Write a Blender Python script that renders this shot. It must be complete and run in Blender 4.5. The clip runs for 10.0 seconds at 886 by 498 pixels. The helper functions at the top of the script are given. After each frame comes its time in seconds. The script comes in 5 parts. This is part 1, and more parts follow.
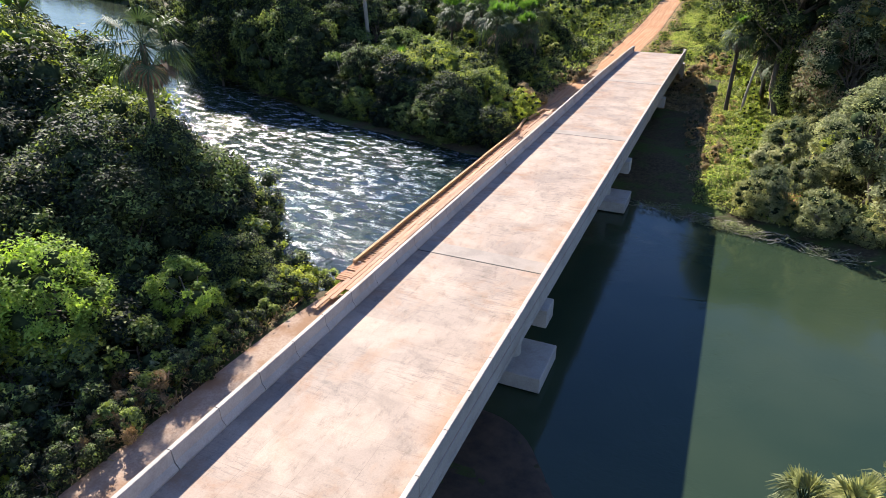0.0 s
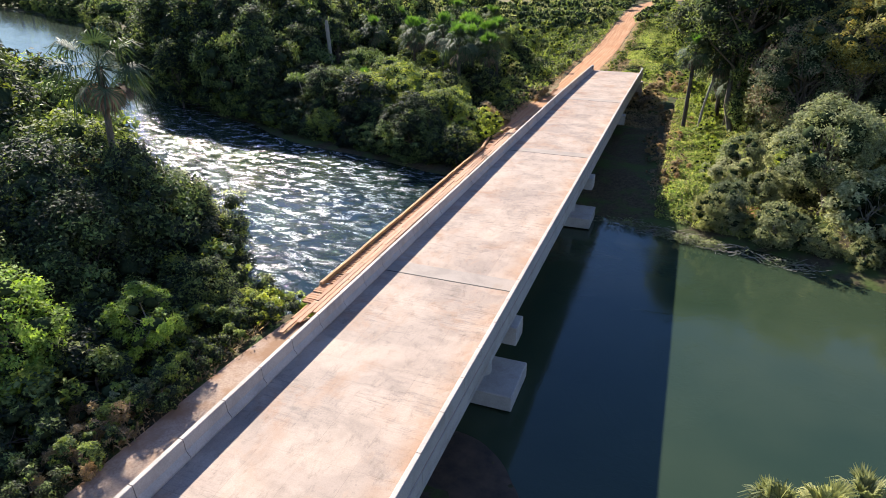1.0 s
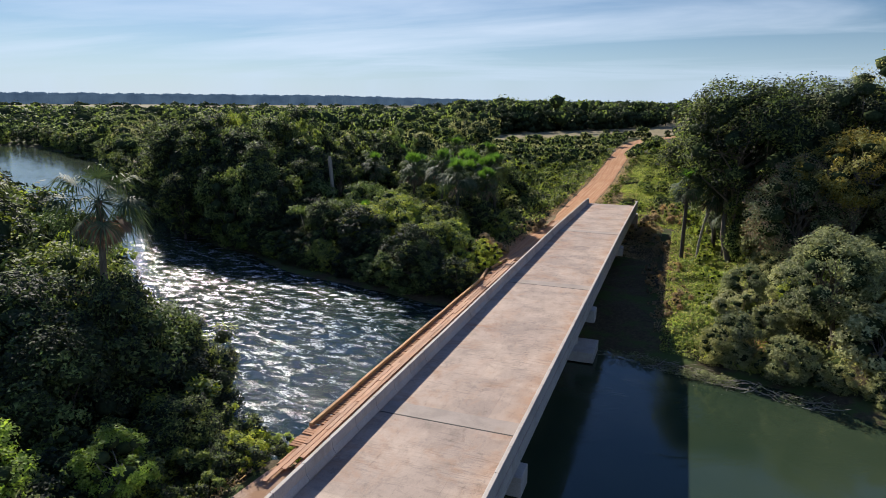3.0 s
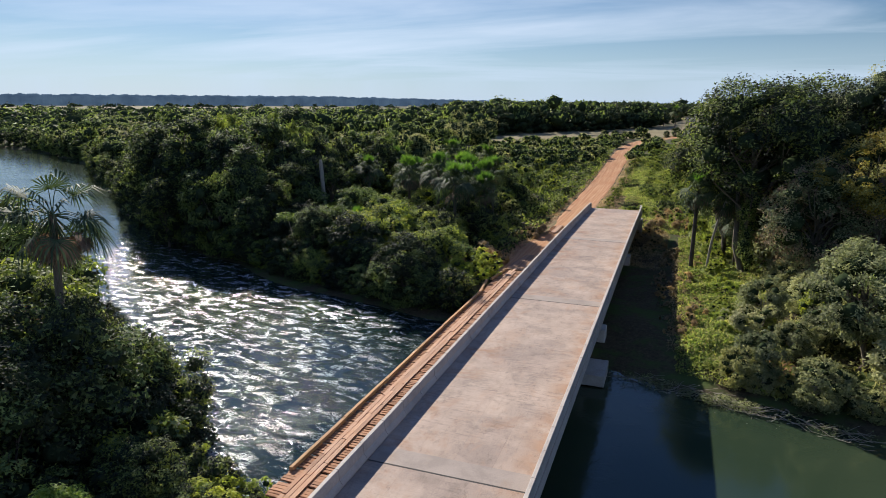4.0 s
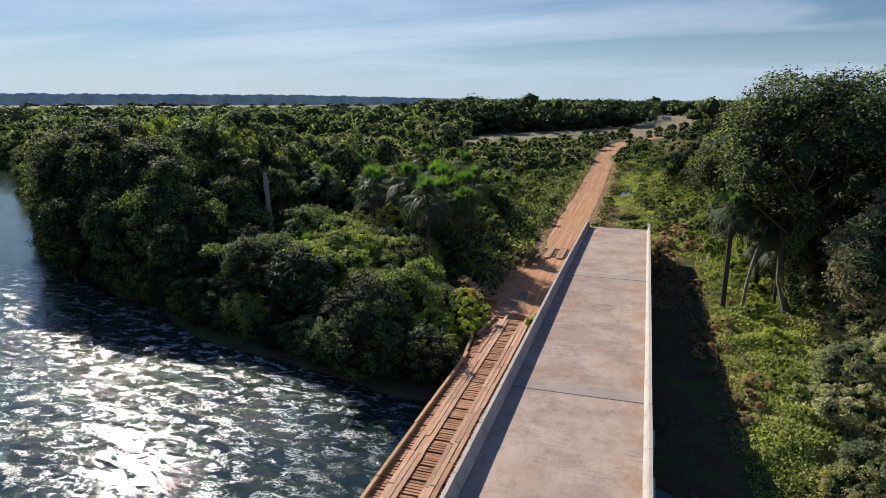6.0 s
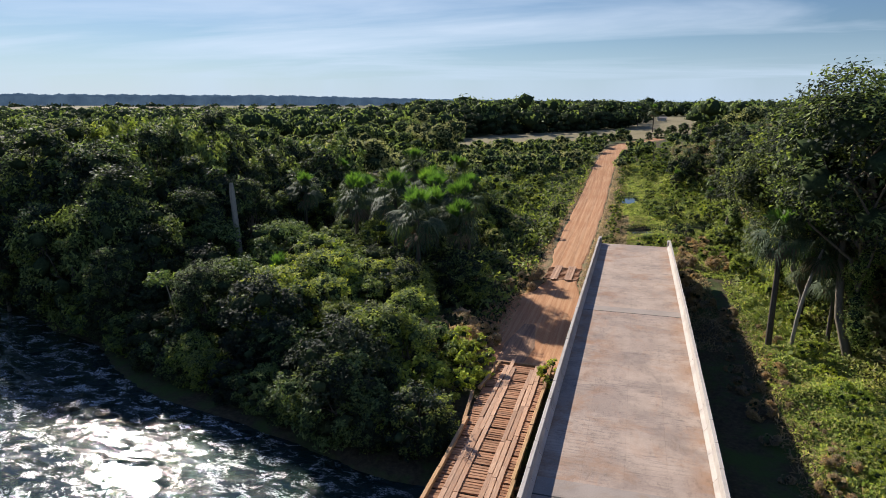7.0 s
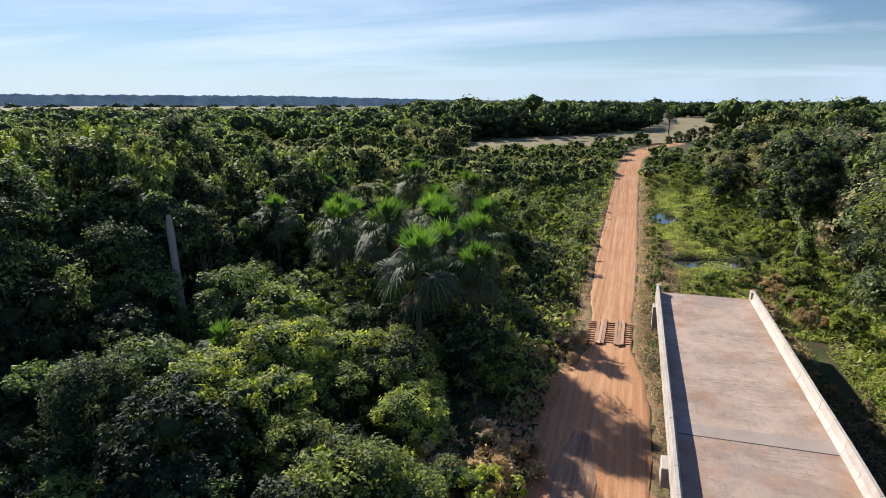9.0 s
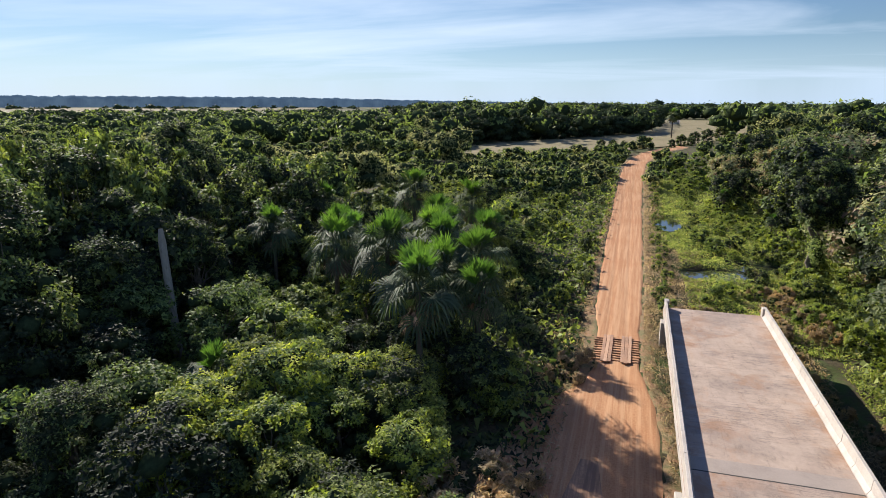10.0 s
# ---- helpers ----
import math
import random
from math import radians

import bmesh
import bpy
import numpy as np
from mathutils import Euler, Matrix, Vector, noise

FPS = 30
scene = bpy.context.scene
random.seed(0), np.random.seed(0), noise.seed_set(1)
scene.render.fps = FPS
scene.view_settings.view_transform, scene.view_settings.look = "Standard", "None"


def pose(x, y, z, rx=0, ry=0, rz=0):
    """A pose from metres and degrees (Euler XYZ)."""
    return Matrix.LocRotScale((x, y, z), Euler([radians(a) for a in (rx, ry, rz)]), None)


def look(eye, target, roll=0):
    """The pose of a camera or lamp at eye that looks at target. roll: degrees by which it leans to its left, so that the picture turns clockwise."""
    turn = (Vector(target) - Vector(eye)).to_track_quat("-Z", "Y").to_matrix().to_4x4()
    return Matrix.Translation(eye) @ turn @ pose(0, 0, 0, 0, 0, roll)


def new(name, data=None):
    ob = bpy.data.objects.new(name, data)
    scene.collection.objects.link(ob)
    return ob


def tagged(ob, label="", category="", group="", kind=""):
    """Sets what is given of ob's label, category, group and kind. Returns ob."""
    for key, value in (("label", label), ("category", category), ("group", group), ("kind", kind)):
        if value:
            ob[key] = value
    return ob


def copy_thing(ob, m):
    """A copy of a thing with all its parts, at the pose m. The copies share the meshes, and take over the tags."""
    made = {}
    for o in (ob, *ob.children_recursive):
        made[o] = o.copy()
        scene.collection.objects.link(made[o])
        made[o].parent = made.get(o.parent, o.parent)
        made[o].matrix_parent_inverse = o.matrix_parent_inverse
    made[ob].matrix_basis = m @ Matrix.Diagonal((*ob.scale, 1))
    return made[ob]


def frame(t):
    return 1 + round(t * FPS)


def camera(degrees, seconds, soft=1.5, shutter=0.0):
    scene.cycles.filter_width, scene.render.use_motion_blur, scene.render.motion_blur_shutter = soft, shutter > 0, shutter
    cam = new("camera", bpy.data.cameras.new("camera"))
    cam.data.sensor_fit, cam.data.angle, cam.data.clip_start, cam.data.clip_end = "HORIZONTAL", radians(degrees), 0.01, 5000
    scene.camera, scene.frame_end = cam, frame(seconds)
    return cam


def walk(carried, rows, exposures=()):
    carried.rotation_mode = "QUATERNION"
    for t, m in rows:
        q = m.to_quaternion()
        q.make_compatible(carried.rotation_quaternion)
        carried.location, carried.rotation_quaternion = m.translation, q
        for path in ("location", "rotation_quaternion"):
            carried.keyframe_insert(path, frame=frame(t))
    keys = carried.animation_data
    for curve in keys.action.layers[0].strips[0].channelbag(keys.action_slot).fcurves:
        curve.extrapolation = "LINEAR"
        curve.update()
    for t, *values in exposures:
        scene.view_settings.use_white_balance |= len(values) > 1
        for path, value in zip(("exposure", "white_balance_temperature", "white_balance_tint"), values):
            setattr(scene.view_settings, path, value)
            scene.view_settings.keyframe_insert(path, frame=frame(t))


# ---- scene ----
cam = camera(69.5, 10.0, 0.0)
PATH = [
    (0, (11.543, 3.177, 23.336), (10.824, 4.823, 22.456), 0.2),
    (0.5, (11.459, 3.215, 23.233), (10.821, 4.895, 22.356), 0.3),
    (1, (11.415, 3.313, 23.303), (10.783, 5.021, 22.476), 0.3),
    (1.5, (11.463, 3.353, 23.317), (10.8, 5.137, 22.702), 0.3),
    (2, (11.502, 3.393, 23.294), (10.821, 5.219, 22.843), 0.3),
    (2.5, (11.469, 3.513, 23.327), (10.789, 5.34, 22.879), 0.2),
    (2.7, (11.327, 3.86, 23.293), (10.647, 5.687, 22.843), 0.3),
    (4, (9.2, 9.35, 23.29), (8.535, 11.182, 22.842), 0.25),
    (4.5, (7.973, 12.843, 23.31), (7.324, 14.68, 22.858), 0.2),
    (5, (6.535, 17.015, 23.503), (5.928, 18.866, 23.05), 0.2),
    (5.5, (4.795, 21.748, 23.626), (4.199, 23.602, 23.172), 0.1),
    (7, (-0.469, 37.783, 23.46), (-1.029, 39.649, 23.009), 0.1),
    (7.5, (-2.348, 43.416, 23.523), (-2.909, 45.282, 23.07), 0.1),
    (8, (-4.239, 48.957, 23.492), (-4.8, 50.823, 23.041), 0.2),
    (8.5, (-5.977, 53.909, 23.574), (-6.538, 55.775, 23.122), 0.2),
    (9, (-7.072, 57.147, 23.824), (-7.635, 59.012, 23.374), 0.1),
    (9.5, (-7.549, 58.542, 24.441), (-8.115, 60.408, 23.996), 0.1),
    (10, (-7.684, 59.208, 24.617), (-8.251, 61.073, 24.17), 0.1),
]
EXPOSURES = [(0, 1.56), (1.0, 1.5), (2.2, 0.78), (4.5, 0.76), (5.5, 0.63), (7.5, 0.84), (10, 1.0)]
walk(cam, [(t, look(eye, target, roll)) for t, eye, target, roll in PATH], EXPOSURES)

# ---- light ----
SUN_AZ, SUN_EL = 46.0, 29.5  # degrees left of +y, and above the horizon
a, e = radians(SUN_AZ), radians(SUN_EL)
SUN_DIR = Vector((-math.sin(a) * math.cos(e), math.cos(a) * math.cos(e), math.sin(e)))
sun = new("sun", bpy.data.lights.new("sun", "SUN"))
sun.data.energy, sun.data.angle, sun.data.color = 5.0, radians(0.55), (1.0, 0.92, 0.82)
sun.rotation_mode = "QUATERNION"
sun.rotation_quaternion = SUN_DIR.to_track_quat("Z", "Y")

world = bpy.data.worlds.new("world")
scene.world = world
world.use_nodes = True
wn, wl = world.node_tree.nodes, world.node_tree.links
sky = wn.new("ShaderNodeTexSky")
sky.sky_type, sky.sun_disc = "NISHITA", False
sky.sun_elevation, sky.sun_rotation = e, radians(360 - SUN_AZ)
sky.air_density, sky.dust_density, sky.ozone_density, sky.altitude = 1.0, 0.15, 2.6, 300
coord = wn.new("ShaderNodeTexCoord")
# thin cirrus, stretched along the horizon on a high flat layer
sep = wn.new("ShaderNodeSeparateXYZ")
wl.new(coord.outputs["Generated"], sep.inputs[0])
zc = wn.new("ShaderNodeMath")
zc.operation = "MAXIMUM"
zc.inputs[1].default_value = 0.03
wl.new(sep.outputs[2], zc.inputs[0])
zadd = wn.new("ShaderNodeMath")
zadd.inputs[1].default_value = 0.06
wl.new(zc.outputs[0], zadd.inputs[0])
dv = wn.new("ShaderNodeVectorMath")
dv.operation = "DIVIDE"
wl.new(coord.outputs["Generated"], dv.inputs[0])
cmb = wn.new("ShaderNodeCombineXYZ")
for k in range(3):
    wl.new(zadd.outputs[0], cmb.inputs[k])
wl.new(cmb.outputs[0], dv.inputs[1])
mp = wn.new("ShaderNodeMapping")
mp.inputs["Rotation"].default_value = (0, 0, radians(-12))
mp.inputs["Scale"].default_value = (0.2, 0.4, 0.0)
mp.inputs["Location"].default_value = (1.3, 0.2, 0)
wl.new(dv.outputs[0], mp.inputs[0])
cn = wn.new("ShaderNodeTexNoise")
cn.inputs["Scale"].default_value, cn.inputs["Detail"].default_value = 1.15, 6
cn.inputs["Roughness"].default_value, cn.inputs["Distortion"].default_value = 0.55, 0.6
wl.new(mp.outputs[0], cn.inputs["Vector"])
cr = wn.new("ShaderNodeValToRGB")
cr.color_ramp.elements[0].position, cr.color_ramp.elements[1].position = 0.42, 0.82
cr.color_ramp.elements[1].color = (0.9, 0.9, 0.9, 1)
wl.new(cn.outputs[0], cr.inputs[0])
cmx = wn.new("ShaderNodeMix")
cmx.data_type = "RGBA"
high = wn.new("ShaderNodeMapRange")
high.inputs["From Min"].default_value, high.inputs["From Max"].default_value = 0.25, 0.6
high.inputs["To Min"].default_value, high.inputs["To Max"].default_value = 1.0, 0.12
wl.new(sep.outputs[2], high.inputs["Value"])
thin = wn.new("ShaderNodeMath")
thin.operation = "MULTIPLY"
wl.new(cr.outputs[0], thin.inputs[0])
wl.new(high.outputs[0], thin.inputs[1])
wl.new(thin.outputs[0], cmx.inputs[0])
wl.new(sky.outputs[0], cmx.inputs[6])
cmx.inputs[7].default_value = (14.2, 14.2, 14.2, 1)
bg = wn["Background"]
bg.inputs[1].default_value = 0.038
cool = wn.new("ShaderNodeMix")
cool.data_type, cool.blend_type = "RGBA", "MULTIPLY"
cool.inputs[0].default_value = 1.0
deep_blue = wn.new("ShaderNodeValToRGB")
deep_blue.color_ramp.elements[0].position, deep_blue.color_ramp.elements[1].position = 0.14, 0.55
deep_blue.color_ramp.elements[0].color = (0.85, 0.97, 1.16, 1)
deep_blue.color_ramp.elements[1].color = (1.0, 1.3, 1.95, 1)
wl.new(sep.outputs[2], deep_blue.inputs[0])
wl.new(deep_blue.outputs[0], cool.inputs[7])
hz = wn.new("ShaderNodeMapRange")
hz.inputs["From Min"].default_value, hz.inputs["From Max"].default_value = 0.0, 0.1
hz.inputs["To Min"].default_value, hz.inputs["To Max"].default_value = 0.7, 0.0
wl.new(sep.outputs[2], hz.inputs["Value"])
haze = wn.new("ShaderNodeMix")
haze.data_type = "RGBA"
wl.new(hz.outputs[0], haze.inputs[0])
wl.new(cmx.outputs[2], haze.inputs[6])
haze.inputs[7].default_value = (9.0, 10.7, 12.2, 1)
wl.new(haze.outputs[2], cool.inputs[6])
wl.new(cool.outputs[2], bg.inputs[0])


# ---- materials ----
class Mat:
    """A small node-material builder."""

    def __init__(self, name):
        self.m = bpy.data.materials.new(name)
        self.m.use_nodes = True
        self.t = self.m.node_tree
        self.b = self.t.nodes["Principled BSDF"]
        self.geo = self.t.nodes.new("ShaderNodeNewGeometry")

    def link(self, a, b):
        self.t.links.new(a, b)

    def mapped(self, scale=(1, 1, 1), turn=0.0):
        mp = self.t.nodes.new("ShaderNodeMapping")
        mp.inputs["Scale"].default_value = scale
        mp.inputs["Rotation"].default_value = (0, 0, turn)
        self.link(self.geo.outputs["Position"], mp.inputs[0])
        return mp.outputs[0]

    def noise(self, scale, detail=5, rough=0.6, vec=None, distort=0.0):
        n = self.t.nodes.new("ShaderNodeTexNoise")
        n.inputs["Scale"].default_value, n.inputs["Detail"].default_value = scale, detail
        n.inputs["Roughness"].default_value, n.inputs["Distortion"].default_value = rough, distort
        self.link(vec or self.geo.outputs["Position"], n.inputs["Vector"])
        return n.outputs[0]

    def ramp(self, fac, stops):
        r = self.t.nodes.new("ShaderNodeValToRGB")
        els = r.color_ramp.elements
        while len(els) < len(stops):
            els.new(0.5)
        for el, (p, c) in zip(els, stops):
            el.position = p
            el.color = (*c, 1) if len(c) == 3 else c
        self.link(fac, r.inputs[0])
        return r.outputs[0]

    def mix(self, fac, a, b, blend="MIX"):
        x = self.t.nodes.new("ShaderNodeMix")
        x.data_type, x.blend_type = "RGBA", blend
        for v, k in ((fac, 0), (a, 6), (b, 7)):
            if isinstance(v, (int, float)):
                x.inputs[k].default_value = v
            elif isinstance(v, tuple):
                x.inputs[k].default_value = (*v, 1)
            else:
                self.link(v, x.inputs[k])
        return x.outputs[2]

    def math(self, op, a, b):
        x = self.t.nodes.new("ShaderNodeMath")
        x.operation = op
        for v, k in ((a, 0), (b, 1)):
            if isinstance(v, (int, float)):
                x.inputs[k].default_value = v
            else:
                self.link(v, x.inputs[k])
        return x.outputs[0]

    def bump(self, height, strength, dist=0.05):
        b = self.t.nodes.new("ShaderNodeBump")
        b.inputs["Strength"].default_value, b.inputs["Distance"].default_value = strength, dist
        self.link(height, b.inputs["Height"])
        self.link(b.outputs[0], self.b.inputs["Normal"])
        return b

    def done(self, col, rough=0.8, spec=0.3):
        if isinstance(col, tuple):
            self.b.inputs["Base Color"].default_value = (*col, 1)
        else:
            self.link(col, self.b.inputs["Base Color"])
        if isinstance(rough, (int, float)):
            self.b.inputs["Roughness"].default_value = rough
        else:
            self.link(rough, self.b.inputs["Roughness"])
        self.b.inputs["Specular IOR Level"].default_value = spec
        return self.m

    def obj_random(self):
        return self.t.nodes.new("ShaderNodeObjectInfo").outputs["Random"]


def leaf_mat(name, greens, glow, through_share=0.24, rough=0.68, vary=0.35, gloss=0.16):
    k = Mat(name)
    isl = k.ramp(k.geo.outputs["Random Per Island"], [(i / (len(greens) - 1), g) for i, g in enumerate(greens)])
    patch = k.ramp(k.noise(0.16, 3), [(0.35, (1 - vary, 1 - vary, 1 - vary)), (0.65, (1 + vary * 0.6, 1 + vary * 0.5, 1))])
    tree = k.ramp(k.obj_random(), [(0, (0.78, 0.77, 0.96)), (0.5, (1.03, 0.94, 1.06)), (1, (1.26, 1.06, 0.92))])
    col = k.mix(1.0, k.mix(1.0, isl, patch, "MULTIPLY"), tree, "MULTIPLY")
    k.done(col, rough, gloss)
    tr = k.t.nodes.new("ShaderNodeBsdfTranslucent")
    k.link(k.mix(1.0, col, glow, "MULTIPLY"), tr.inputs[0])
    mx = k.t.nodes.new("ShaderNodeMixShader")
    mx.inputs[0].default_value = through_share
    k.link(k.b.outputs[0], mx.inputs[1])
    k.link(tr.outputs[0], mx.inputs[2])
    k.link(mx.outputs[0], k.t.nodes["Material Output"].inputs[0])
    return k.m


LEAF = leaf_mat("broad_leaves", [(0.043, 0.067, 0.026), (0.098, 0.147, 0.048), (0.175, 0.251, 0.078), (0.254, 0.326, 0.101)], (2.0, 2.1, 1.1), 0.25)
# LEAF_BRIGHT: lighter, yellower leaves with the sun on them put into the colour
LEAF_BRIGHT = leaf_mat("sunlit_tone_leaves", [(0.137, 0.196, 0.042), (0.234, 0.315, 0.064), (0.350, 0.428, 0.096)], (2.0, 2.1, 1.0), 0.38)
LEAF_VIVID = leaf_mat("fresh_yellow_green_leaves", [(0.167, 0.274, 0.047), (0.274, 0.411, 0.075), (0.371, 0.508, 0.112)], (1.9, 2.0, 0.9), 0.38)
LEAF_GREY = leaf_mat("grey_green_leaves", [(0.125, 0.159, 0.072), (0.219, 0.262, 0.120), (0.338, 0.378, 0.186)], (1.7, 1.75, 1.45), 0.36)
LEAF_PALE = leaf_mat("pale_leaves", [(0.218, 0.263, 0.127), (0.356, 0.409, 0.209), (0.517, 0.560, 0.319)], (1.5, 1.5, 1.2), 0.36)
# LEAF_DARK: the self-shade of backlit crowns is put into this leaf colour
LEAF_DARK = leaf_mat("shade_darkened_leaves", [(0.013, 0.022, 0.014), (0.026, 0.041, 0.024), (0.056, 0.080, 0.040)], (1.8, 1.9, 1.0), 0.18, 0.7, 0.35, 0.13)
LEAF_YELLOW = leaf_mat("yellowing_leaves", [(0.13, 0.14, 0.035), (0.22, 0.21, 0.05), (0.32, 0.28, 0.07)], (1.8, 1.8, 0.9), 0.3)
LEAF_DRY = leaf_mat("withered_olive_leaves", [(0.17, 0.135, 0.085), (0.28, 0.22, 0.14), (0.40, 0.33, 0.22), (0.19, 0.20, 0.09)], (1.5, 1.5, 1.1), 0.28)
STRAW = leaf_mat("straw_stalks", [(0.20, 0.175, 0.105), (0.32, 0.275, 0.17), (0.44, 0.385, 0.255)], (1.6, 1.5, 1.1), 0.48, 0.8)
LEAF_RUST = leaf_mat("rust_leaves", [(0.10, 0.06, 0.025), (0.18, 0.09, 0.035), (0.25, 0.14, 0.05)], (1.8, 1.5, 0.9), 0.3)
PALM_LEAF = leaf_mat("palm_leaves", [(0.036, 0.062, 0.030), (0.06, 0.095, 0.045), (0.095, 0.13, 0.065)], (1.7, 1.9, 1.0), 0.14, 0.7, 0.35, 0.16)
PALM_YOUNG = leaf_mat("palm_young_leaves", [(0.052, 0.105, 0.024), (0.076, 0.146, 0.032), (0.112, 0.188, 0.044)], (2.0, 2.4, 1.0), 0.32, 0.55)
PALM_DRY = leaf_mat("palm_dry_leaves", [(0.1, 0.08, 0.06), (0.17, 0.135, 0.1), (0.25, 0.2, 0.15)], (1.3, 1.2, 1.0), 0.2, 0.7)
GRASS = leaf_mat("herb_leaves", [(0.101, 0.157, 0.045), (0.184, 0.266, 0.075), (0.278, 0.363, 0.105), (0.405, 0.418, 0.160)], (1.7, 1.85, 1.3), 0.34)
DRY = leaf_mat("dry_stalks", [(0.2, 0.15, 0.09), (0.33, 0.255, 0.15), (0.46, 0.37, 0.23), (0.2, 0.22, 0.09)], (1.6, 1.5, 1.1), 0.3, 0.8)


def bark(name, dark, light):
    k = Mat(name)
    v = k.mapped((1, 1, 0.18))
    n = k.noise(9, 6, 0.65, v)
    c = k.mix(k.ramp(k.noise(0.9, 3), [(0.4, (0, 0, 0)), (0.62, (1, 1, 1))]), k.ramp(n, [(0.3, dark), (0.7, light)]), tuple(x * 0.7 for x in light))
    k.bump(n, 0.6, 0.04)
    return k.done(c, 0.9, 0.15)


BARK = bark("bark", (0.06, 0.045, 0.03), (0.2, 0.17, 0.13))
BARK_PALE = bark("pale_bark", (0.16, 0.14, 0.11), (0.4, 0.36, 0.3))
BARK_DARK = bark("dark_bark", (0.035, 0.028, 0.022), (0.12, 0.1, 0.08))


def concrete(name, base, stain, streaks=True):
    k = Mat(name)
    fine = k.noise(14, 8, 0.7)
    col = k.ramp(fine, [(0.3, tuple(x * 0.84 for x in base)), (0.7, tuple(min(1, x * 1.1) for x in base))])
    big = k.ramp(k.noise(0.55, 7, 0.66, None, 0.3), [(0.36, (0.82, 0.81, 0.8)), (0.5, (0.98, 0.97, 0.96)), (0.66, (1.06, 1.05, 1.04))])
    col = k.mix(1.0, col, big, "MULTIPLY")
    if streaks:
        # broom marks and pour bands across the deck
        br = k.ramp(k.noise(1.0, 8, 0.8, k.mapped((0.8, 5.5, 1))), [(0.40, (0.64, 0.65, 0.67)), (0.49, (0.96, 0.96, 0.97)), (0.62, (1.06, 1.05, 1.04))])
        where = k.ramp(k.noise(0.22, 5, 0.6, k.mapped((0.7, 1.3, 1))), [(0.44, (0, 0, 0)), (0.58, (1, 1, 1))])
        col = k.mix(where, col, k.mix(1.0, col, br, "MULTIPLY"))
        crack = k.ramp(k.noise(0.9, 8, 0.75, None, 0.6), [(0.36, (0.6, 0.6, 0.62)), (0.44, (1, 1, 1))])
        col = k.mix(0.45, col, crack, "MULTIPLY")
        bays = k.ramp(k.noise(0.8, 2, 0.4, k.mapped((0.32, 0.5, 1)), 0.0), [(0.42, (0.86, 0.86, 0.87)), (0.46, (1.0, 1.0, 1.0)), (0.6, (1.04, 1.03, 1.02))])
        col = k.mix(1.0, col, bays, "MULTIPLY")
    if streaks:
        # bays of separate pours with faint saw cuts
        bay = k.t.nodes.new("ShaderNodeTexBrick")
        bay.offset = 0.0
        bay.inputs["Scale"].default_value = 1.0
        bay.inputs["Brick Width"].default_value, bay.inputs["Row Height"].default_value = 2.0, 3.2
        bay.inputs["Mortar Size"].default_value, bay.inputs["Mortar Smooth"].default_value = 0.012, 0.6
        bay.inputs["Color1"].default_value, bay.inputs["Color2"].default_value = (0.92, 0.92, 0.93, 1), (1.05, 1.05, 1.04, 1)
        bay.inputs["Mortar"].default_value = (0.74, 0.72, 0.7, 1)
        k.link(k.geo.outputs["Position"], bay.inputs["Vector"])
        worn = k.ramp(k.noise(0.35, 4), [(0.4, (0.5, 0.5, 0.5)), (0.6, (1, 1, 1))])
        col = k.mix(worn, col, k.mix(1.0, col, bay.outputs[0], "MULTIPLY"))
        grey = k.ramp(k.noise(0.13, 6, 0.68, None, 0.5), [(0.47, (0, 0, 0)), (0.56, (0.7, 0.7, 0.7))])
        col = k.mix(grey, col, k.mix(1.0, col, (0.84, 0.83, 0.84), "MULTIPLY"))
        rub = k.ramp(k.noise(0.55, 7, 0.72, k.mapped((1.5, 0.6, 1)), 0.5), [(0.55, (0, 0, 0)), (0.7, (0.4, 0.4, 0.4))])
        col = k.mix(rub, col, (0.36, 0.22, 0.14))
        sx = k.t.nodes.new("ShaderNodeSeparateXYZ")
        k.link(k.geo.outputs["Position"], sx.inputs[0])
        near_kerb = k.t.nodes.new("ShaderNodeMapRange")
        near_kerb.inputs["From Min"].default_value, near_kerb.inputs["From Max"].default_value = 2.6, 3.9
        k.link(sx.outputs[0], near_kerb.inputs["Value"])
        drip = k.ramp(k.noise(0.5, 6, 0.65, None, 0.4), [(0.42, (0, 0, 0)), (0.6, (0.8, 0.8, 0.8))])
        col = k.mix(k.math("MULTIPLY", near_kerb.outputs[0], drip), col, stain)
        # rust-red mud carried in along the other kerb, and small scuffs along the lanes
        left = k.t.nodes.new("ShaderNodeMapRange")
        left.inputs["From Min"].default_value, left.inputs["From Max"].default_value = -0.2, -2.6
        k.link(sx.outputs[0], left.inputs["Value"])
        red = k.ramp(k.noise(0.24, 7, 0.7, None, 0.6), [(0.5, (0, 0, 0)), (0.64, (0.75, 0.75, 0.75))])
        col = k.mix(k.math("MULTIPLY", left.outputs[0], red), col, (0.27, 0.14, 0.075))
        scuff = k.ramp(k.noise(1.6, 9, 0.8, k.mapped((1.8, 0.7, 1)), 0.3), [(0.36, (0.62, 0.61, 0.6)), (0.46, (1, 1, 1)), (0.66, (1.1, 1.1, 1.1))])
        col = k.mix(0.6, col, k.mix(1.0, col, scuff, "MULTIPLY"))
    st = k.ramp(k.noise(0.30, 7, 0.7, None, 0.5), [(0.56, (0, 0, 0)), (0.66, (0.45, 0.45, 0.45)), (0.78, (0.85, 0.85, 0.85))])
    col = k.mix(st, col, stain)
    k.bump(k.mix(0.5, fine, k.noise(60, 3)), 0.25, 0.01)
    return k.done(col, k.math("ADD", k.math("MULTIPLY", fine, 0.25), 0.62), 0.3)


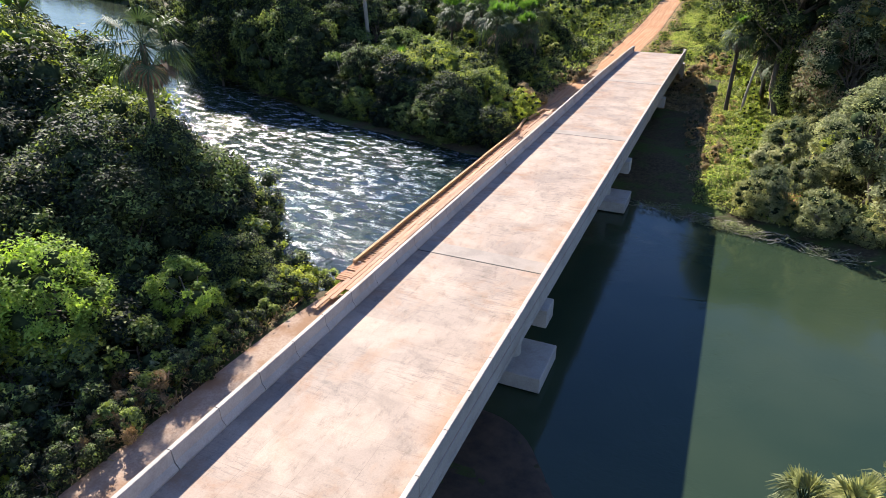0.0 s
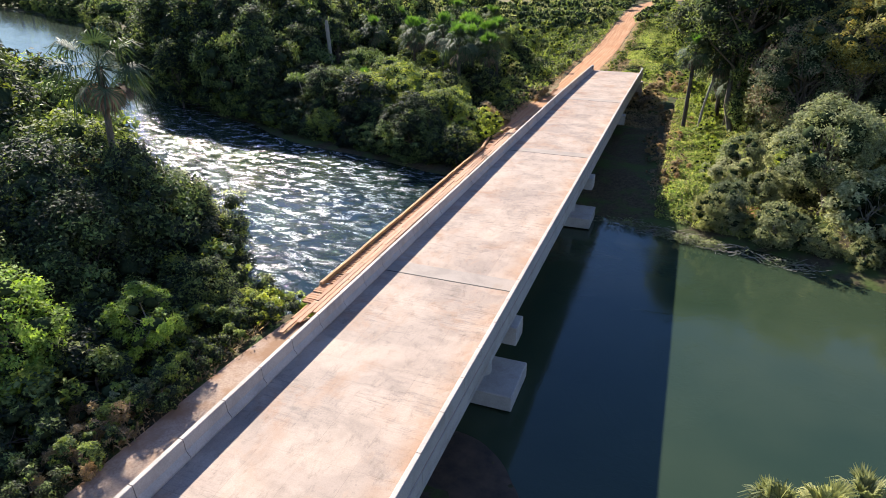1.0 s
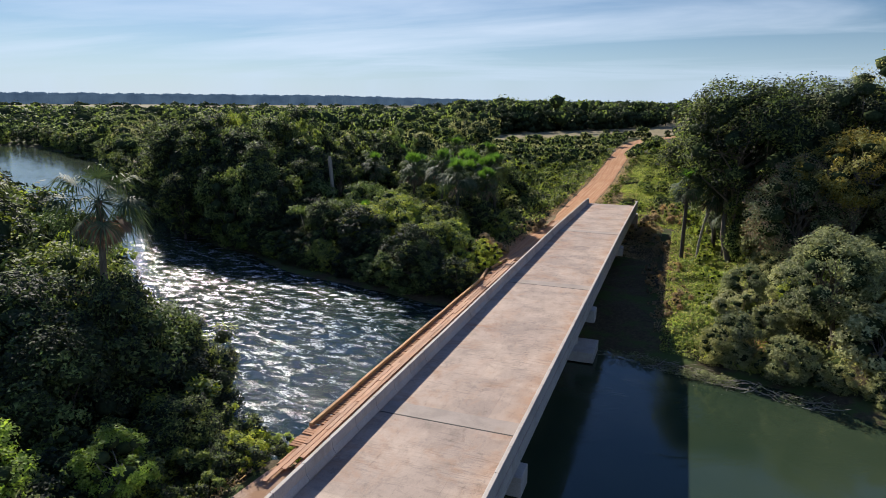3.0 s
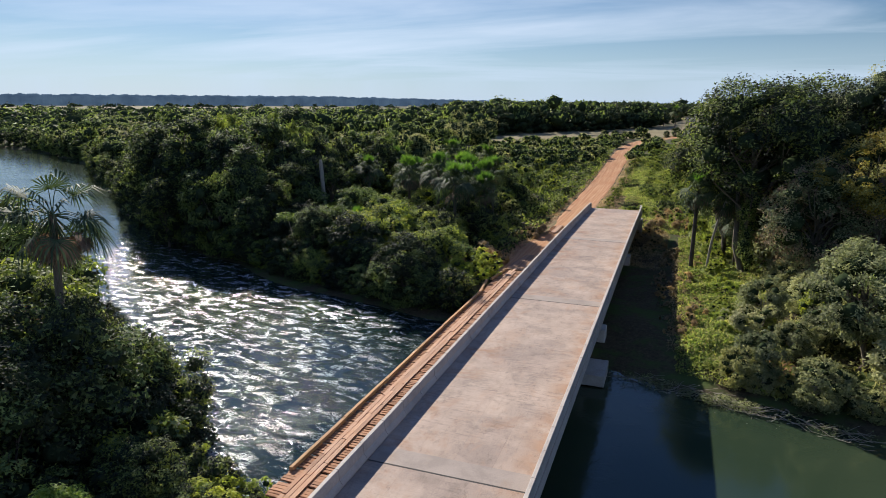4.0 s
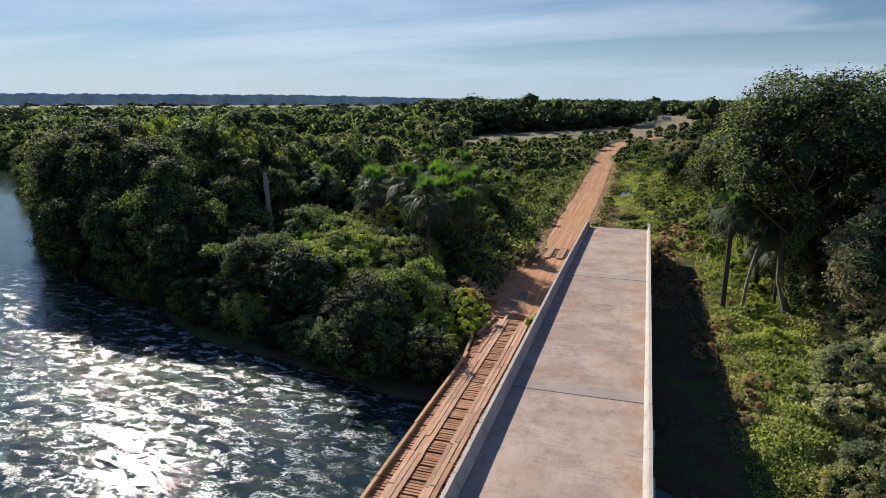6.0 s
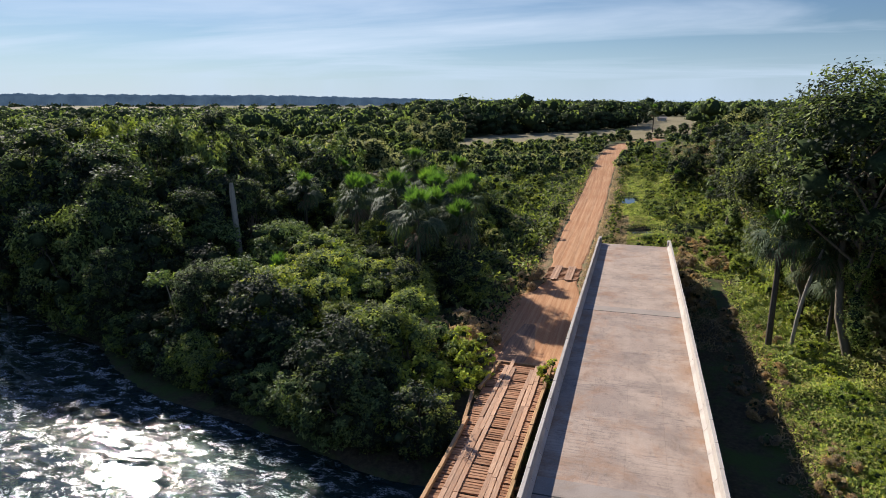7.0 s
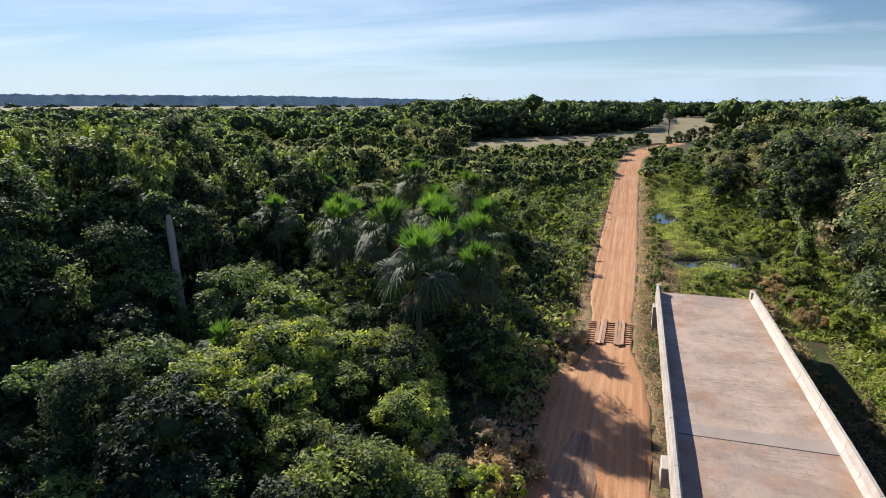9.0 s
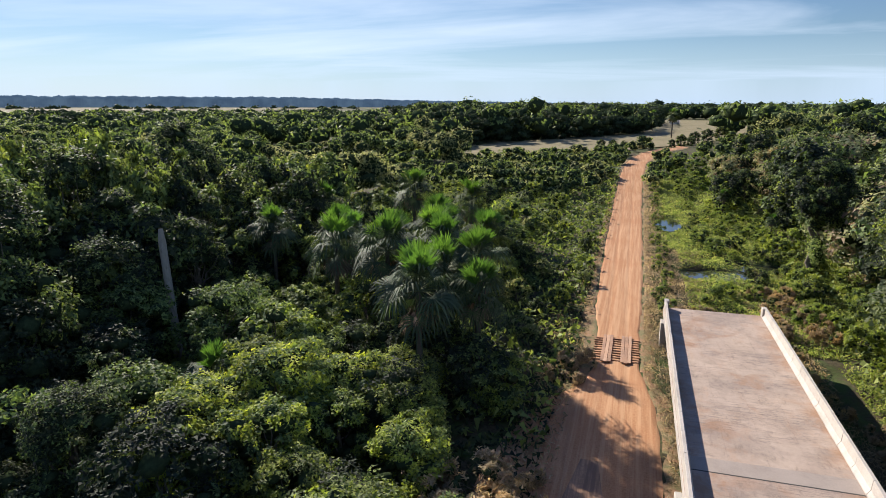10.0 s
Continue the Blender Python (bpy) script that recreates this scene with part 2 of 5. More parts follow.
DECK = concrete("deck_concrete", (0.38, 0.297, 0.238), (0.29, 0.165, 0.095))
BARRIER = concrete("barrier_concrete", (0.42, 0.38, 0.34), (0.29, 0.24, 0.19), False)
CONC = concrete("pier_concrete", (0.42, 0.39, 0.35), (0.27, 0.22, 0.17), False)
STRIP = concrete("strip_concrete", (0.30, 0.25, 0.215), (0.25, 0.17, 0.11), False)
DARK_JOINT = Mat("joint_seal").done((0.06, 0.055, 0.05), 0.9)


def timber(name, cols):
    k = Mat(name)
    v = k.mapped((7, 0.7, 3)) if "track" in name or "curb" in name else k.mapped((0.7, 7, 3))
    g = k.noise(2.2, 7, 0.7, v)
    c = k.ramp(g, [(0.28, cols[0]), (0.5, cols[1]), (0.72, cols[2])])
    tone = k.ramp(k.obj_random(), [(0, (0.66, 0.62, 0.6)), (0.5, (0.95, 0.95, 0.95)), (1, (1.2, 1.16, 1.12))])
    dust = k.ramp(k.noise(0.5, 5), [(0.45, (0, 0, 0)), (0.68, (0.7, 0.7, 0.7))])
    k.bump(g, 0.5, 0.02)
    return k.done(k.mix(dust, k.mix(1.0, c, tone, "MULTIPLY"), (0.44, 0.25, 0.15)), 0.85, 0.2)


WOOD = timber("plank_wood", [(0.16, 0.075, 0.04), (0.30, 0.15, 0.08), (0.42, 0.24, 0.13)])
WOOD_TRACK = timber("track_wood", [(0.28, 0.17, 0.11), (0.44, 0.28, 0.19), (0.55, 0.38, 0.27)])
WOOD_CURB = timber("curb_wood", [(0.22, 0.13, 0.06), (0.38, 0.24, 0.12), (0.5, 0.34, 0.18)])


def dirt_material():
    k = Mat("red_dirt_road")
    fine = k.noise(6, 8, 0.7)
    tracks = k.noise(1.0, 5, 0.65, k.mapped((2.6, 0.06, 1)))
    col = k.ramp(fine, [(0.3, (0.28, 0.135, 0.066)), (0.7, (0.44, 0.235, 0.125))])
    col = k.mix(k.ramp(tracks, [(0.42, (0, 0, 0)), (0.62, (0.75, 0.75, 0.75))]), col, (0.5, 0.3, 0.17))
    col = k.mix(k.ramp(k.noise(0.12, 4), [(0.5, (0, 0, 0)), (0.7, (0.6, 0.6, 0.6))]), col, (0.36, 0.165, 0.08))
    k.bump(k.mix(0.5, tracks, fine), 0.6, 0.08)
    return k.done(col, 0.95, 0.1)


DIRT = dirt_material()
DUST = Mat("grey_dust")
DUST.bump(DUST.noise(5, 6), 0.5, 0.05)
DUST = DUST.done(DUST.mix(DUST.ramp(DUST.noise(0.5, 5), [(0.42, (0, 0, 0)), (0.62, (1, 1, 1))]), DUST.ramp(DUST.noise(7, 7, 0.7), [(0.3, (0.27, 0.19, 0.14)), (0.7, (0.42, 0.32, 0.25))]), (0.26, 0.16, 0.1)), 0.95, 0.1)

MUD = Mat("wet_mud")
MUD_RUT = MUD.noise(1.0, 5, 0.65, MUD.mapped((3.2, 0.15, 1)))
MUD.bump(MUD_RUT, 0.8, 0.1)
MUD = MUD.done(MUD.mix(MUD.ramp(MUD_RUT, [(0.42, (0, 0, 0)), (0.6, (1, 1, 1))]), (0.2, 0.125, 0.085), MUD.ramp(MUD.noise(5, 6), [(0.3, (0.28, 0.17, 0.11)), (0.7, (0.42, 0.25, 0.15))])), 0.9, 0.1)

VERGE = Mat("dusty_verge")
VERGE.bump(VERGE.noise(5, 7, 0.7), 0.7, 0.08)
VERGE = VERGE.done(VERGE.mix(VERGE.ramp(VERGE.noise(0.9, 7, 0.7), [(0.42, (0, 0, 0)), (0.58, (1, 1, 1))]), VERGE.ramp(VERGE.noise(6, 6, 0.7), [(0.3, (0.19, 0.115, 0.066)), (0.7, (0.34, 0.205, 0.12))]), VERGE.ramp(VERGE.noise(9, 5), [(0.35, (0.10, 0.10, 0.045)), (0.65, (0.23, 0.19, 0.10))])), 0.95, 0.1)
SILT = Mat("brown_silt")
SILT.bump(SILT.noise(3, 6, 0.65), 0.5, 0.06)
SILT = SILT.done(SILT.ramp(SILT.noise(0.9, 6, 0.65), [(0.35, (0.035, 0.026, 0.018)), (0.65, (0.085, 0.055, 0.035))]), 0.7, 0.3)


def ground_material():
    k = Mat("forest_ground")
    n1, n2 = k.noise(0.35, 6, 0.65), k.noise(3.0, 6, 0.7)
    col = k.ramp(n2, [(0.3, (0.035, 0.03, 0.018)), (0.55, (0.075, 0.06, 0.035)), (0.75, (0.12, 0.10, 0.055))])
    col = k.mix(k.ramp(n1, [(0.45, (0, 0, 0)), (0.6, (1, 1, 1))]), col, (0.06, 0.085, 0.025))
    k.bump(n2, 0.8, 0.15)
    return k.done(col, 0.95, 0.1)


GROUND = ground_material()


def field_material(name="dry_pasture", tone=1.0):
    k = Mat(name)
    n = k.noise(0.05, 6, 0.65)
    col = k.ramp(n, [(0.35, (0.18, 0.165, 0.08)), (0.55, (0.25, 0.215, 0.11)), (0.7, (0.14, 0.15, 0.065))])
    col = k.mix(k.ramp(k.noise(1.2, 5), [(0.4, (0, 0, 0)), (0.7, (0.4, 0.4, 0.4))]), col, (0.3, 0.25, 0.14))
    col = k.mix(1.0, col, (tone, tone * 0.98, tone * 1.1), "MULTIPLY")
    k.bump(k.noise(2.0, 4), 0.5, 0.2)
    return k.done(col, 0.95, 0.1)


FIELD = field_material("dry_pasture", 0.85)
PLAIN = field_material("grey_pasture", 0.65)


def water_material():
    k = Mat("river_water")
    sep = k.t.nodes.new("ShaderNodeSeparateXYZ")
    k.link(k.geo.outputs["Position"], sep.inputs[0])
    # fast, broken water upstream of the bridge; a smooth pool below it
    mr = k.t.nodes.new("ShaderNodeMapRange")
    mr.inputs["From Min"].default_value, mr.inputs["From Max"].default_value = 2.0, -14.0
    k.link(sep.outputs[0], mr.inputs["Value"])
    far = k.t.nodes.new("ShaderNodeMapRange")
    far.inputs["From Min"].default_value, far.inputs["From Max"].default_value = -40.0, -85.0
    far.inputs["To Min"].default_value, far.inputs["To Max"].default_value = 1.0, 0.16
    k.link(sep.outputs[0], far.inputs["Value"])
    chop = k.math("MULTIPLY", mr.outputs[0], far.outputs[0])
    v = k.mapped((1.0, 1.8, 1.0), radians(28))
    patch = k.ramp(k.noise(0.42, 6, 0.7, v, 1.0), [(0.49, (0.03, 0.03, 0.03)), (0.62, (1, 1, 1))])
    w1 = k.noise(0.75, 3, 0.55, v, 1.1)
    w2 = k.noise(2.9, 4, 0.62, v, 0.9)
    w3 = k.noise(7.5, 3, 0.6, v, 0.4)
    swell = k.math("MULTIPLY", w1, k.math("ADD", k.math("MULTIPLY", patch, 0.05), 0.02))
    ripple = k.math("MULTIPLY", k.math("ADD", k.math("MULTIPLY", w2, 0.17), k.math("MULTIPLY", w3, 0.06)), patch)
    wave = k.math("ADD", k.math("ADD", swell, ripple), k.math("MULTIPLY", w3, 0.005))
    eddy = k.ramp(k.noise(0.12, 4, 0.6, None, 1.5), [(0.48, (0.15, 0.15, 0.15)), (0.6, (1, 1, 1))])
    calm = k.math("MULTIPLY", k.math("MULTIPLY", k.noise(2.2, 3, 0.55, k.mapped((1, 1.7, 1), radians(-30)), 1.2), eddy), 0.06)
    h = k.math("ADD", k.math("MULTIPLY", wave, chop), calm)
    k.bump(h, 1.0, 0.22)
    pool = k.ramp(k.noise(0.05, 3), [(0.35, (0.02, 0.036, 0.021)), (0.65, (0.036, 0.052, 0.029))])
    deep = k.mix(chop, pool, (0.009, 0.021, 0.019))
    # torn white crests and painted sun glints: thin filaments within the rough patches
    fil = k.ramp(k.noise(1.6, 6, 0.68, k.mapped((1.0, 2.4, 1.0), radians(24)), 1.6), [(0.462, (0, 0, 0)), (0.49, (1, 1, 1)), (0.51, (1, 1, 1)), (0.538, (0, 0, 0))])
    rough_water = k.ramp(k.noise(0.5, 5, 0.7, v, 0.5), [(0.51, (0, 0, 0)), (0.6, (0.9, 0.9, 0.9))])
    mid = k.t.nodes.new("ShaderNodeMapRange")
    mid.inputs["From Min"].default_value, mid.inputs["From Max"].default_value = -8.0, -20.0
    k.link(sep.outputs[0], mid.inputs["Value"])
    rough_water = k.math("MULTIPLY", rough_water, mid.outputs[0])
    foam_glint = k.math("MULTIPLY", k.math("MULTIPLY", chop, fil), rough_water)
    k.done(k.mix(foam_glint, deep, (0.8, 0.82, 0.82)), k.math("ADD", k.math("MULTIPLY", foam_glint, 0.5), 0.06), 0.5)
    k.b.inputs["IOR"].default_value = 1.33
    return k.m


WATER = water_material()


# ---- geometry helpers ----
def part(name, bm, material, parent=None, label=""):
    me = bpy.data.meshes.new(name)
    bm.to_mesh(me)
    bm.free()
    me.materials.append(material)
    ob = new(name, me)
    ob.parent = parent
    return tagged(ob, label)


def raw(name, verts, faces, material, parent=None, label="", smooth=False):
    me = bpy.data.meshes.new(name)
    v, f = np.asarray(verts, dtype=np.float32), np.asarray(faces, dtype=np.int32)
    n = f.shape[1]
    me.vertices.add(len(v))
    me.vertices.foreach_set("co", v.ravel())
    me.loops.add(f.size)
    me.loops.foreach_set("vertex_index", f.ravel())
    me.polygons.add(len(f))
    me.polygons.foreach_set("loop_start", np.arange(0, f.size, n, dtype=np.int32))
    if smooth:
        me.polygons.foreach_set("use_smooth", np.ones(len(f), dtype=bool))
    me.update(calc_edges=True)
    me.materials.append(material)
    ob = new(name, me)
    ob.parent = parent
    return tagged(ob, label)


def box(bm, lo, hi, bevel=0.0):
    made = bmesh.ops.create_cube(bm, size=1)["verts"]
    c, s = [(p + q) / 2 for p, q in zip(lo, hi)], [q - p for p, q in zip(lo, hi)]
    for v in made:
        v.co = Vector([c[i] + v.co[i] * s[i] for i in range(3)])
    if bevel:
        edges = {ed for v in made for ed in v.link_edges}
        bmesh.ops.bevel(bm, geom=list(edges), offset=bevel, segments=1, affect="EDGES")
    return bm


def thing(name, label, category, at=(0, 0, 0), group="", kind=""):
    ob = new(name)
    ob.location = at
    return tagged(ob, label, category, group, kind)


def tube(points, radii, sides=7):
    """Vertices and quads of a tapered tube along points."""
    verts, faces = [], []
    for i, (p, r) in enumerate(zip(points, radii)):
        p = Vector(p)
        d = (Vector(points[min(i + 1, len(points) - 1)]) - Vector(points[max(i - 1, 0)])).normalized()
        u = d.orthogonal().normalized() if abs(d.z) < 0.9 else Vector((1, 0, 0))
        u = (u - d * u.dot(d)).normalized()
        w = d.cross(u)
        for s in range(sides):
            q = 2 * math.pi * s / sides
            verts.append(p + (u * math.cos(q) + w * math.sin(q)) * r)
        if i:
            b0, b1 = (i - 1) * sides, i * sides
            faces += [(b0 + s, b0 + (s + 1) % sides, b1 + (s + 1) % sides, b1 + s) for s in range(sides)]
    return verts, faces


def tubes(name, lines, material, parent=None, label="", sides=6):
    verts, faces = [], []
    for pts, rad in lines:
        v, f = tube(pts, rad, sides)
        o = len(verts)
        verts += v
        faces += [tuple(i + o for i in q) for q in f]
    return raw(name, verts, faces, material, parent, label, True)


# ---- the lie of the land ----
# the river's middle line with its half width: x, y, half width
RIVER = [(-520, 150, 34), (-400, 205, 32), (-300, 212, 27), (-215, 178, 20), (-160, 142, 15), (-112, 106, 13), (-76, 83, 12.5), (-50, 70.5, 12.5),
         (-30, 61, 14.5), (-14, 55.5, 17.5), (0, 48, 18.5), (16, 41, 20.5), (32, 32, 20), (60, 8, 22), (120, -50, 26), (260, -130, 30)]
PONDS = [(4.0, 152.0, 5.0, 3.0, 1.2), (-1.6, 185, 2.0, 6.0, 2.3), (9.5, 158, 3.6, 2.2, 1.25)]  # x, y, radii, water level


def river_gap(x, y):
    """Distance from the water's edge: below 0 in the river."""
    best = np.full(np.shape(x), 1e9)
    for (x0, y0, w0), (x1, y1, w1) in zip(RIVER, RIVER[1:]):
        dx, dy = x1 - x0, y1 - y0
        s = np.clip(((x - x0) * dx + (y - y0) * dy) / (dx * dx + dy * dy), 0, 1)
        best = np.minimum(best, np.hypot(x - x0 - s * dx, y - y0 - s * dy) - (w0 + s * (w1 - w0)))
    return best


def step(lo, hi, v):
    s = np.clip((v - lo) / (hi - lo), 0, 1)
    return s * s * (3 - 2 * s)


def road_x(y):
    return np.interp(y, [0, 60, 84, 121, 129, 172, 203, 240, 262, 280, 300, 330], [-8, -8, -7.9, -8.4, -8.7, -9.1, -9.3, -9.2, -8.2, -5.5, -0.5, 9])


def road_half(y):
    return np.interp(y, [0, 84, 90, 100, 108, 114, 124, 132, 170, 300], [2.3, 2.6, 3.0, 3.4, 3.0, 2.1, 2.1, 2.7, 3.1, 3.1])


def land(x, y):
    x, y = np.asarray(x, dtype=float), np.asarray(y, dtype=float)
    wob = 0.9 * np.sin(x * 0.31 + 1.3 * np.sin(y * 0.17)) + 0.7 * np.sin(y * 0.41 + x * 0.13)
    d = river_gap(x, y) + wob * 0.8
    z = -1.6 + 1.9 * step(-4, 0.6, d) + 1.35 * step(0.4, 7, d) + 6.2 * step(95, 205, d)
    z = z + 0.16 * np.sin(x * 0.9 + y * 0.37) * step(2, 10, d) + 0.12 * np.sin(y * 1.1 - x * 0.6) * step(2, 10, d)
    for px, py, rx, ry, lev in PONDS:
        q = np.hypot((x - px) / rx, (y - py) / ry)
        z = z - (z - lev + 0.45) * (1 - step(0.75, 1.5, q))
    # the road's bed, level across
    rx, rh = road_x(y), road_half(y)
    off = np.abs(x - rx) - rh
    bed = 1.75 + 6.3 * step(95, 205, river_gap(rx, y)) + 0.55 * (1 - step(84, 92, y)) * step(60, 80, y)
    on = (1 - step(-0.2, 2.2, off)) * step(82.5, 85, y) * (1 - step(300, 340, y))
    z = z * (1 - on) + bed * on
    near = (1 - step(2.6, 5.5, np.abs(x + 8))) * (1 - step(33, 38, y))
    z = z * (1 - near) + 2.35 * near
    silt = z + 2.6 * np.exp(-((x - 2.6) / 5.2) ** 2 - ((y - 25.5) / 5.4) ** 2)
    z = np.maximum(z, np.minimum(silt, 0.16))
    return z


def spread(lo, hi, fine, far):
    core = list(np.arange(lo, hi + fine / 2, fine))
    out, s = [], fine
    while core[-1] + sum(out) < far:
        s *= 1.16
        out.append(s)
    up = core[-1] + np.cumsum(out)
    dn = core[0] - np.cumsum(out)
    return np.concatenate([dn[::-1], core, up])


gx, gy = spread(-62, 36, 1.2, 4300), spread(-6, 180, 1.2, 4300)
GX, GY = np.meshgrid(gx, gy)
GZ = land(GX, GY)
nx, ny = len(gx), len(gy)
idx = np.arange(nx * ny).reshape(ny, nx)
quads = np.stack([idx[:-1, :-1], idx[:-1, 1:], idx[1:, 1:], idx[1:, :-1]], -1).reshape(-1, 4)
ground = raw("ground", np.stack([GX, GY, GZ], -1).reshape(-1, 3), quads, GROUND, None, "brown and green forest floor with sloping river banks", True)
tagged(ground, category="ground", kind="structure")

water = raw("water", [(-640, -220, 0), (320, -220, 0), (320, 330, 0), (-640, 330, 0)], [(0, 1, 2, 3)], WATER, None,
            "green river with glittering rapids and a calm pool")
tagged(water, category="river", kind="structure")

POND_WATER = Mat("pond_water")
POND_WATER.bump(POND_WATER.noise(1.4, 3), 0.15, 0.02)
POND_WATER = POND_WATER.done(POND_WATER.ramp(POND_WATER.noise(0.3, 4), [(0.4, (0.012, 0.016, 0.012)), (0.7, (0.03, 0.035, 0.02))]), 0.03, 0.5)
for px, py, rx, ry, lev in PONDS:
    ring = [(px + rx * 1.22 * math.cos(q), py + ry * 1.22 * math.sin(q), lev) for q in np.linspace(0, 2 * math.pi, 41)[:-1]]
    pond = raw("pond_water", ring + [(px, py, lev)], [(i, (i + 1) % 40, 40) for i in range(40)], POND_WATER, None, "still dark pond reflecting blue sky")
    tagged(pond, category="pond", kind="structure")

# the dirt road, a strip with ruts that lies on its bed
ry = np.concatenate([np.arange(84, 140, 0.5), np.arange(140, 331, 2.0)])
cols = np.linspace(-1, 1, 25)
RX = road_x(ry)[:, None] + cols[None] * (road_half(ry)[:, None] + 0.07 * np.sin(ry * 0.31)[:, None] + 0.05 * np.sin(ry * 1.3)[:, None])
RY = np.repeat(ry[:, None], 25, 1)
rut = 0.05 * np.exp(-((np.abs(RX - road_x(ry)[:, None]) - 0.95) / 0.22) ** 2)
RZ = land(RX, RY) + 0.07 - rut + 0.02 * np.sin(RX * 3 + RY * 1.7)
RZ[:, 0] -= 0.16
RZ[:, -1] -= 0.16
idr = np.arange(RX.size).reshape(RX.shape)
quads = np.stack([idr[:-1, :-1], idr[:-1, 1:], idr[1:, 1:], idr[1:, :-1]], -1).reshape(-1, 4)
road = raw("road", np.stack([RX, RY, RZ], -1).reshape(-1, 3), quads, DIRT, None, "rutted orange dirt road through the scrub", True)
tagged(road, category="road", kind="structure")

VX = road_x(ry)[:, None] + cols[None] * (road_half(ry)[:, None] + 1.6 + 0.3 * np.sin(ry * 0.37)[:, None] + 0.25 * np.sin(ry * 0.93 + 1)[:, None])
VZ = land(VX, RY) + 0.03 + 0.02 * np.sin(VX * 4 + RY * 2.3)
VZ -= 0.16 * (np.abs(VX - road_x(ry)[:, None]) < road_half(ry)[:, None] - 0.15)
VZ[:, 0] -= 0.2
VZ[:, -1] -= 0.2
verge = raw("verge", np.stack([VX, RY, VZ], -1).reshape(-1, 3), quads, VERGE, None, "dusty trampled earth with dry weeds beside the road", True)
tagged(verge, category="ground", kind="structure")


def sheet(name, outline, lift, material, label, category):
    """A flat-lying patch of ground cover with an uneven edge, following the land."""
    bm = bmesh.new()
    c = Vector((sum(p[0] for p in outline) / len(outline), sum(p[1] for p in outline) / len(outline)))
    ring = []
    m = len(outline)
    for i, p in enumerate(outline):
        q = outline[(i + 1) % m]
        for s in range(6):
            u = s / 6
            ring.append((p[0] + (q[0] - p[0]) * u, p[1] + (q[1] - p[1]) * u))
    rows = []
    for k in range(13):
        f = k / 12
        rows.append([bm.verts.new((c.x + (x - c.x) * f, c.y + (y - c.y) * f, float(land(c.x + (x - c.x) * f, c.y + (y - c.y) * f)) + lift)) for x, y in ring])
    for r0, r1 in zip(rows, rows[1:]):
        for i in range(len(ring)):
            j = (i + 1) % len(ring)
            bm.faces.new((r0[i], r1[i], r1[j], r0[j]))
    bmesh.ops.remove_doubles(bm, verts=bm.verts, dist=1e-4)
    ob = part(name, bm, material, None, label)
    for poly in ob.data.polygons:
        poly.use_smooth = True
    return tagged(ob, category=category, kind="structure")


sheet("pasture", [(-75, 280), (-40, 287), (-21, 289), (2, 325), (22, 362), (60, 500), (115, 720), (0, 760), (-6, 430), (-42, 352), (-75, 318)], 0.3, FIELD,
      "dry tan pasture beyond the forest", "field")
sheet("pasture.001", [(-1500, 700), (-1150, 640), (-900, 860), (-700, 1300), (-900, 1750), (-1500, 1500)], 0.4, PLAIN, "pale dry pasture on the far plain", "field")
sheet("dirt_yard", [(-14.5, 88), (-9, 85.5), (-5.4, 88), (-4.9, 96), (-5.2, 104), (-6.5, 111), (-10, 111), (-13, 107), (-15.5, 100), (-16, 93)], 0.05, DIRT,
      "bare orange earth at the timber bridge's landing", "dirt")
sheet("mud", [(-10.5, 86.7), (-8.4, 86.7), (-8.1, 92), (-8.9, 98), (-10.0, 98), (-10.9, 92)], 0.1, MUD, "grey wet mud with wheel ruts at the landing", "mud")
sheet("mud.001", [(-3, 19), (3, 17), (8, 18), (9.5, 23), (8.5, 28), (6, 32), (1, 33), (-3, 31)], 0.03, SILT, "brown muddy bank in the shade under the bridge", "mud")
sheet("dirt_ramp", [(-10.2, 4), (-5.6, 4), (-5.3, 18), (-5.4, 31), (-6, 36), (-9.5, 36.4), (-10.4, 28), (-10.8, 14)], 0.05, DUST,
      "dusty grey-brown earth ramp before the timber bridge", "dirt")

# ---- the concrete bridge ----
JOINTS = [6.0, 34.9, 63.8, 91.6, 121.2]
DECK_Z = 6.0


def deck_z(y):
    return DECK_Z - 0.45 * max(0.0, y - 91.6) / 29.6


bridge = thing("concrete_bridge", "new pale concrete road bridge on round piers in the river", "bridge")
for y0, y1 in zip(JOINTS, JOINTS[1:]):
    z0, z1 = deck_z(y0), deck_z(y1)
    bm = bmesh.new()
    box(bm, (-4.42, y0 + 0.02, -0.26), (4.42, y1 - 0.02, 0))
    for v in bm.verts:
        v.co.z += z0 + (z1 - z0) * (v.co.y - y0) / (y1 - y0)
    part("deck_slab", bm, DECK, bridge, "brushed concrete deck with rust-brown stains")
    for gxm in (-3.95, -1.35, 1.35, 3.95):
        bm = bmesh.new()
        box(bm, (gxm - 0.36, y0 + 0.06, -0.52), (gxm + 0.36, y1 - 0.06, -0.264), 0.02)
        box(bm, (gxm - 0.16, y0 + 0.06, -1.1), (gxm + 0.16, y1 - 0.06, -0.5))
        box(bm, (gxm - 0.36, y0 + 0.06, -1.4), (gxm + 0.36, y1 - 0.06, -1.06), 0.05)
        for v in bm.verts:
            v.co.z += z0 + (z1 - z0) * (v.co.y - y0) / (y1 - y0)
        part("girder", bm, CONC, bridge)
    bm = bmesh.new()
    box(bm, (-4.0, y1 - 0.05, deck_z(y1) - 0.2), (4.0, y1 + 0.05, deck_z(y1) + 0.004))
    if y1 < 120:
        part("expansion_joint", bm, DARK_JOINT, bridge, "dark rubber expansion joint")
    else:
        bm.free()

